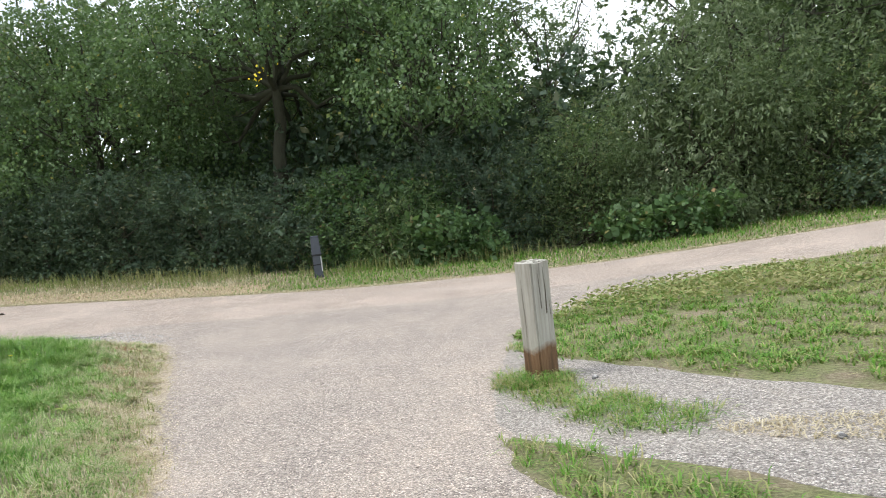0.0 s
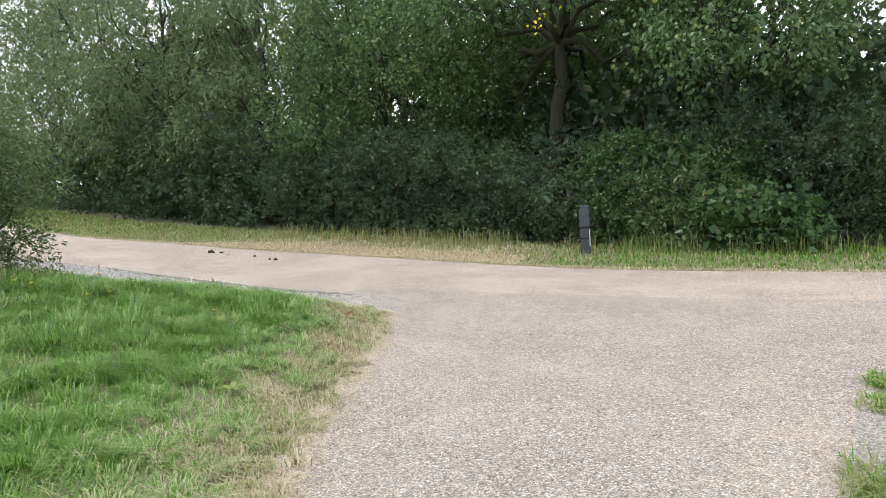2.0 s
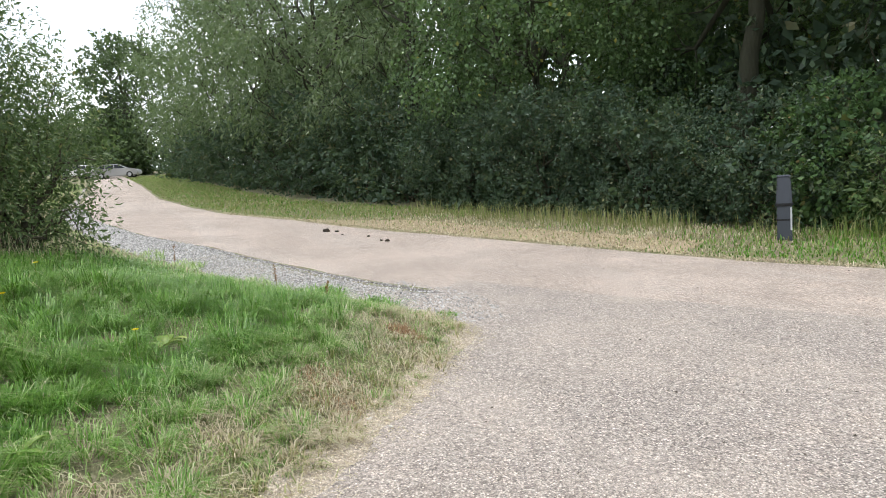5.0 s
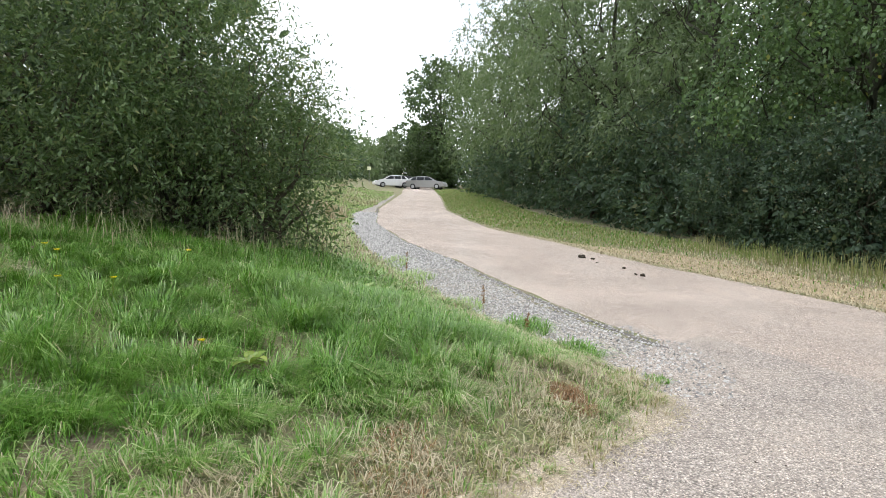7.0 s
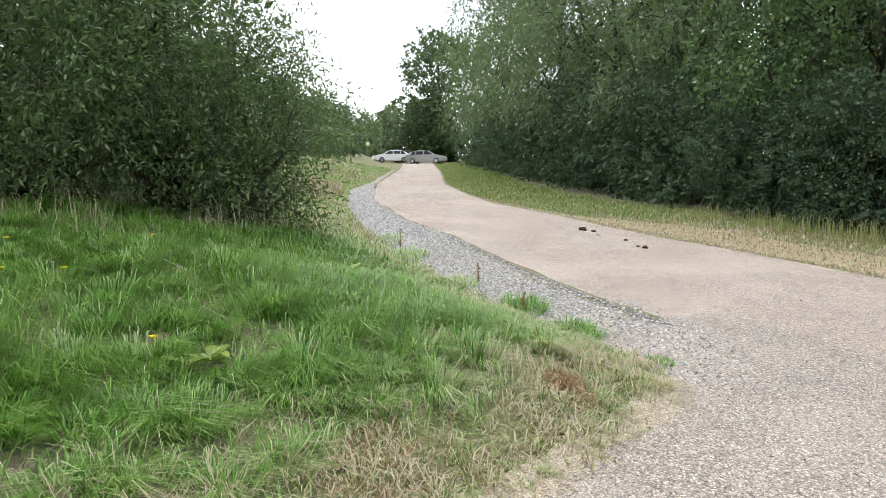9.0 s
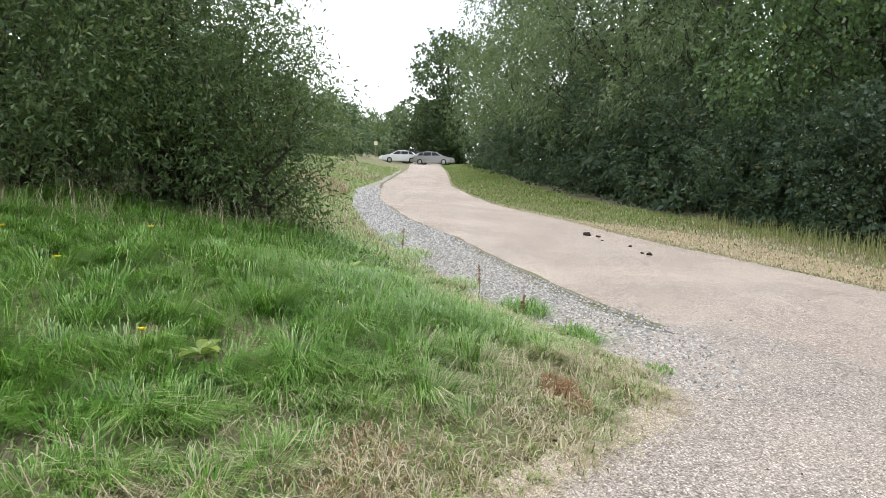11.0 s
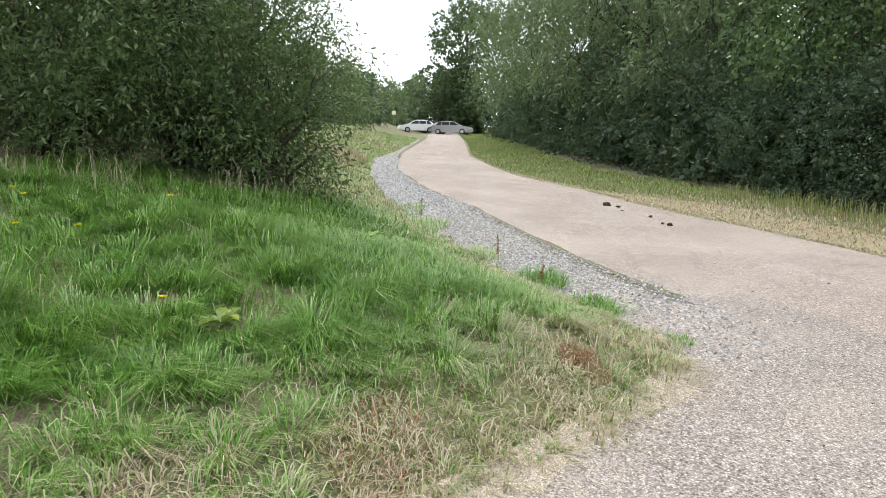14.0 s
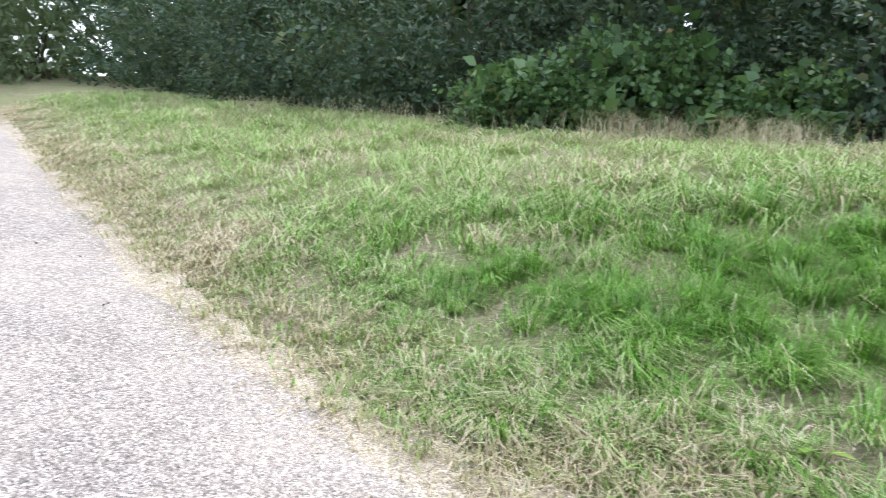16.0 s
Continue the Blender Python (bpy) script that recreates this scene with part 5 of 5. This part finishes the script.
# ---- plants on the lawn and verge ----
def rosette(name, x, y, leaves, size, seed, mat, label, category, group, upright=0.6, slim=0.29):
    """Broad leaves on short stalks from one root."""
    rng = np.random.default_rng(seed)
    z = h1(x, y)
    ob = thing(name, x, y, z, label, category, group)
    vs, fs, base = [], [], 0
    for k in range(leaves):
        a = k * 2.4 + rng.uniform(-0.4, 0.4)
        ln = size * rng.uniform(0.7, 1.15)
        rise = upright * rng.uniform(0.5, 1.2)
        out, side = np.array([math.cos(a), math.sin(a), 0]), np.array([-math.sin(a), math.cos(a), 0])
        for i in range(7):
            u = i / 6
            c = out * ln * u * 0.9 + np.array((0, 0, 0.03 + ln * rise * (u - 0.62 * u * u)))
            w = ln * slim * math.sin(math.pi * (0.06 + 0.92 * u)) ** 0.8 * (0.25 + 0.75 * min(1, u * 3)) / 2
            vs += [c - side * w + (0, 0, w * 0.35), c, c + side * w + (0, 0, w * 0.35)]
        for i in range(6):
            q = base + 3 * i
            fs += [(q, q + 1, q + 4, q + 3), (q + 1, q + 2, q + 5, q + 4)]
        base += 21
    mesh_object("leaf", np.array(vs), np.array(fs), mat, ob, True)
    return ob


for n, (x, y, k, size) in enumerate([(-8.62, 5.15, 14, 0.2), (-6.5, 4.3, 8, 0.15), (-7.1, 4.38, 7, 0.15), (-6.0, 3.3, 3, 0.13), (-5.8, 3.72, 4, 0.12), (-9.9, 5.75, 4, 0.16), (-12.0, 5.6, 5, 0.2), (-5.35, 2.6, 5, 0.12)]):
    rosette("dock_plant", x, y, k, size, 60 + n, DOCK, "yellow-green broad-leaved dock growing in the grass", "plant", "docks on the lawn", 0.62)


def flower(x, y, tall, seed):
    rng = np.random.default_rng(seed)
    ob = thing("yellow_flower", x, y, h1(x, y), "small yellow hawkbit flower on a thin stalk", "flower", "yellow flowers")
    v, f = tube(bent((0, 0, 0), (rng.normal() * 0.03, rng.normal() * 0.03, tall), rng, 0.04, 5), np.full(5, 0.003), 5)
    mesh_object("stalk", v, f, DOCK, ob, True)
    tip = v[-5:].mean(0)
    n = 14
    a = np.linspace(0, 2 * np.pi, n, endpoint=False)
    leaf_cloud("petal", np.repeat(tip[None], n, 0), np.stack([np.cos(a), np.sin(a), np.full(n, 0.35)], 1), 0.026, 0.012, rng, FLOWER, ob)


for n, (x, y) in enumerate([(-9.1, 4.2), (-8.93, 3.89), (-9.6, 3.55), (-10.1, 4.3), (-9.75, 3.4), (-8.3, 4.95)]):
    flower(x, y, 0.24, 70 + n)


def weed(x, y, tall, seed, mat=RUST):
    """A thin seeding spike."""
    rng = np.random.default_rng(seed)
    ob = thing("dock_spike", x, y, h1(x, y), "thin brown seeding dock stem standing at the gravel's edge", "plant", "seeding stems")
    line = bent((0, 0, 0), (rng.normal() * 0.05, rng.normal() * 0.05, tall), rng, 0.03, 7)
    v, f = tube(line, np.linspace(0.0045, 0.0015, 7), 5)
    mesh_object("stalk", v, f, mat, ob, True)
    n = 60
    k = rng.uniform(0.35, 1, n)
    p = np.stack([np.interp(k, np.linspace(0, 1, 7), line[:, c]) for c in range(3)], 1)
    leaf_cloud("seed_head", p, rng.normal(size=(n, 3)) + (0, 0, 0.6), 0.035, 0.012, rng, mat, ob)


for n, (x, y, tall) in enumerate([(-13.3, 7.0, 0.36), (-16.6, 5.95, 0.42), (-12.0, 7.3, 0.24)]):
    weed(x, y, tall, 80 + n)


def clump(name, cx, cy, rx, ry, count, tall, lean, wide, seed, mat, label, way=None):
    rng = np.random.default_rng(seed)
    a, r = rng.uniform(0, 2 * np.pi, count), np.sqrt(rng.uniform(0, 1, count))
    return blades(name, cx + np.cos(a) * r * rx, cy + np.sin(a) * r * ry, tall * rng.uniform(0.5, 1.2, count), rng.uniform(lean * 0.4, lean, count), np.full(count, wide), rng, mat, label, way=way)


clump("dead_grass_mat", -9.08, 7.17, 0.24, 0.15, 420, 0.07, 2.4, 0.006, 90, RUST, "rust-brown mat of dead grass")
clump("dead_grass_mat", -8.7, 7.0, 0.35, 0.2, 500, 0.08, 2.4, 0.006, 91, STRAW, "bleached mat of cut straw")
clump("dead_grass_mat", -7.88, 6.08, 0.42, 0.25, 240, 0.07, 2.2, 0.005, 92, RUST, "brown thatch of dead grass")
for n, (x, y, r) in enumerate([(-10.6, 5.95, 0.26), (-10.1, 6.15, 0.22), (-9.5, 6.4, 0.26), (-8.74, 4.8, 0.18), (-7.3, 5.3, 0.26)]):
    clump("dead_grass_mat", x, y, r, r * 0.7, 300, 0.06, 2.4, 0.005, 190 + n, STRAW, "bleached worn patch of dead grass in the lawn")
clump("dead_grass_mat", -6.3, 4.6, 0.6, 0.25, 900, 0.08, 2.2, 0.005, 93, STRAW, "bleached thatch of dead grass")
clump("dead_grass_mat", -5.2, 3.6, 0.7, 0.3, 900, 0.08, 2.2, 0.005, 94, STRAW, "bleached thatch of dead grass")
clump("grass_clump", -11.15, 7.72, 0.4, 0.2, 230, 0.16, 2.2, 0.010, 95, GRASS, "green tussock at the gravel's edge")
clump("grass_clump", -12.3, 7.4, 0.42, 0.24, 260, 0.2, 2.2, 0.010, 96, GRASS, "green tussock at the gravel's edge")
clump("grass_clump", -10.2, 8.15, 0.16, 0.1, 90, 0.08, 2.0, 0.008, 97, GRASS, "small green tussock on the chippings")
clump("dead_grass_mat", -7.88, 6.08, 0.42, 0.25, 600, 0.07, 2.2, 0.005, 101, STRAW, "bleached thatch of dead grass")
clump("grass_clump", -18.6, 5.75, 0.9, 0.25, 150, 0.17, 2.0, 0.012, 102, PALE_GRASS, "thin grass growing through the gravel")
clump("grass_clump", -13.9, 6.85, 0.6, 0.2, 130, 0.15, 2.0, 0.010, 103, PALE_GRASS, "thin grass growing through the gravel")
clump("grass_clump", -16.4, 6.15, 0.7, 0.3, 160, 0.2, 2.0, 0.012, 99, PALE_GRASS, "thin grass growing through the gravel")


def dry_stalks():
    """Tall bleached stalks along the foot of the hedge above the lawn."""
    rng = np.random.default_rng(110)
    line = along([(-14.2, 4.0), (-12.2, 3.4), (-10.9, 1.9), (-9.6, -0.4), (-8.2, -2.0), (-6.6, -3.6), (-4.0, -5.6), (-1.0, -8.0)], 0.05)
    n = 3400
    k = rng.integers(0, len(line), n)
    x, y = line[k, 0] + rng.normal(size=n) * 0.45, line[k, 1] + rng.normal(size=n) * 0.45
    keep = patch_noise(x, y, 1.3, 40) > 0.0
    x, y = x[keep], y[keep]
    blades("dry_stalk", x, y, rng.uniform(0.12, 0.75, len(x)) ** 1.6, rng.uniform(0.1, 1.4, len(x)), np.full(len(x), 0.004), rng, STRAW, "tall bleached grass stalks along the foot of the hedge")
    x, y = scattered((-30, 2, 13, 20), 30000, rng)
    d = -side_distance(ROAD_NORTH, x, y)
    keep = (np.abs(d - 3.2) < 0.5) & (patch_noise(x, y, 0.8, 41) > 0.1)
    x, y = x[keep], y[keep]
    blades("dry_stalk", x, y, rng.uniform(0.2, 0.6, len(x)), rng.uniform(0.05, 0.5, len(x)), np.full(len(x), 0.012), rng, VERGE, "tall yellowing grass along the foot of the roadside hedge")


dry_stalks()


def scraps():
    rng = np.random.default_rng(120)
    x, y = scattered((-14, 1, 0, 14), 700, rng)
    keep = (side_distance(LAWN_EDGE, x, y) < -0.1) & (side_distance(PATH_RIGHT, x, y) > 0.1)
    x, y = x[keep], y[keep]
    n = len(x)
    p = np.stack([x, y, height(x, y) + 0.016], 1)
    ob = leaf_cloud("leaf_scrap", p, np.stack([rng.normal(size=n), rng.normal(size=n), rng.normal(size=n) * 0.1], 1), rng.uniform(0.01, 0.035, n), rng.uniform(0.008, 0.018, n), rng, DEBRIS)
    tagged(ob, "scattered dark leaf scraps and grit on the chippings", "litter", kind="stuff")


scraps()
for n, (x, y, s) in enumerate([(-7.45, 6.2, 0.03), (-7.3, 6.28, 0.022), (-4.55, 3.6, 0.02), (-5.0, 4.0, 0.025)]):
    lump("pale_stone", x, y, s, 130 + n, PAPER, "small pale stone on the path's edge", "stone", "pale stones", 0.4)
lump("dark_stone", -1.6, 5.9, 0.035, 140, STONE, "grey stone beside the timber post", "stone", "grey stones")
lump("dark_stone", 0.2, 4.3, 0.04, 141, STONE, "grey stone lying on the stony track", "stone", "grey stones")


def leafy_weeds():
    """Low broad-leaved weeds among the grass beside the road."""
    rng = np.random.default_rng(150)
    x, y = scattered((-3.0, 5.0, 8.6, 13.0), 15000, rng)
    keep = inside(GREEN_EAST, x, y) & (side_distance(ROAD_SOUTH, x, y) < 2.9) & (side_distance(ROAD_SOUTH, x, y) > 0.9) & (patch_noise(x, y, 1.0, 44) > -0.2)
    x, y = x[keep], y[keep]
    n = len(x)
    p = np.stack([x, y, height(x, y) + rng.uniform(0.05, 0.2, n)], 1)
    ob = leaf_cloud("broadleaf_weed", p, np.stack([rng.normal(size=n), rng.normal(size=n), rng.normal(size=n) * 0.35], 1), rng.uniform(0.04, 0.10, n), rng.uniform(0.02, 0.045, n), rng, VERGE)
    tagged(ob, "low olive-green broad-leaved weeds among the grass", "weeds", kind="stuff")


leafy_weeds()

clump("straw_patch", 0.3, 4.5, 0.8, 0.22, 800, 0.06, 2.2, 0.008, 160, STRAW, "dry brown grass patch in the stony track")
clump("straw_patch", 1.6, 3.9, 0.8, 0.2, 600, 0.06, 2.2, 0.008, 161, STRAW, "dry brown grass patch in the stony track")
clump("grass_clump", -2.1, 5.8, 0.35, 0.2, 420, 0.13, 1.6, 0.007, 163, VERGE, "half-dry grass round the foot of the timber post")
clump("grass_clump", -2.1, 5.8, 0.32, 0.2, 260, 0.15, 1.4, 0.008, 162, GRASS, "green grass round the foot of the timber post")
clump("tall_dry_grass", -8.4, -2.2, 0.7, 0.4, 420, 0.55, 0.9, 0.0045, 170, STRAW, "tall bleached grass clump before the brambles")
clump("tall_dry_grass", -9.6, -0.2, 0.5, 0.3, 220, 0.42, 0.9, 0.0045, 171, STRAW, "tall bleached grass clump before the hedge")
clump("tall_dry_grass", -7.2, -3.2, 0.8, 0.35, 420, 0.55, 0.8, 0.0045, 172, STRAW, "tall bleached grass clump before the hedge")
clump("bank_straw", -30.0, 2.6, 4.5, 0.9, 2600, 0.45, 0.6, 0.03, 173, STRAW, "yellowed long grass on the bank above the gravel")


def bank_grass():
    """Half-dry grass on the low bank that runs down to the gravel."""
    rng = np.random.default_rng(180)
    x, y = scattered((-64, -15, -1.0, 7.2), 60000, rng)
    d = side_distance(GRAVEL_IN, x, y) + 0.12 * patch_noise(x, y, 2.0, 46)
    keep = (d > -0.06) & (d < 2.6)
    x, y, d = x[keep], y[keep], d[keep]
    dry = rng.uniform(0, 1, len(x)) < 0.38 + 0.35 * patch_noise(x, y, 0.6, 47)
    tall = rng.uniform(0.1, 0.32, len(x)) * np.clip(0.5 + d * 0.5, 0.4, 1.2)
    wide = np.clip(-x / 900, 0.018, 0.06)
    for sel, mat, label in ((dry, STRAW, "yellowed long grass on the bank beside the gravel"), (~dry, PALE_GRASS, "green grass on the bank beside the gravel")):
        blades("bank_grass", x[sel], y[sel], tall[sel], rng.uniform(0.4, 1.5, sel.sum()), wide[sel], rng, mat, label)


bank_grass()
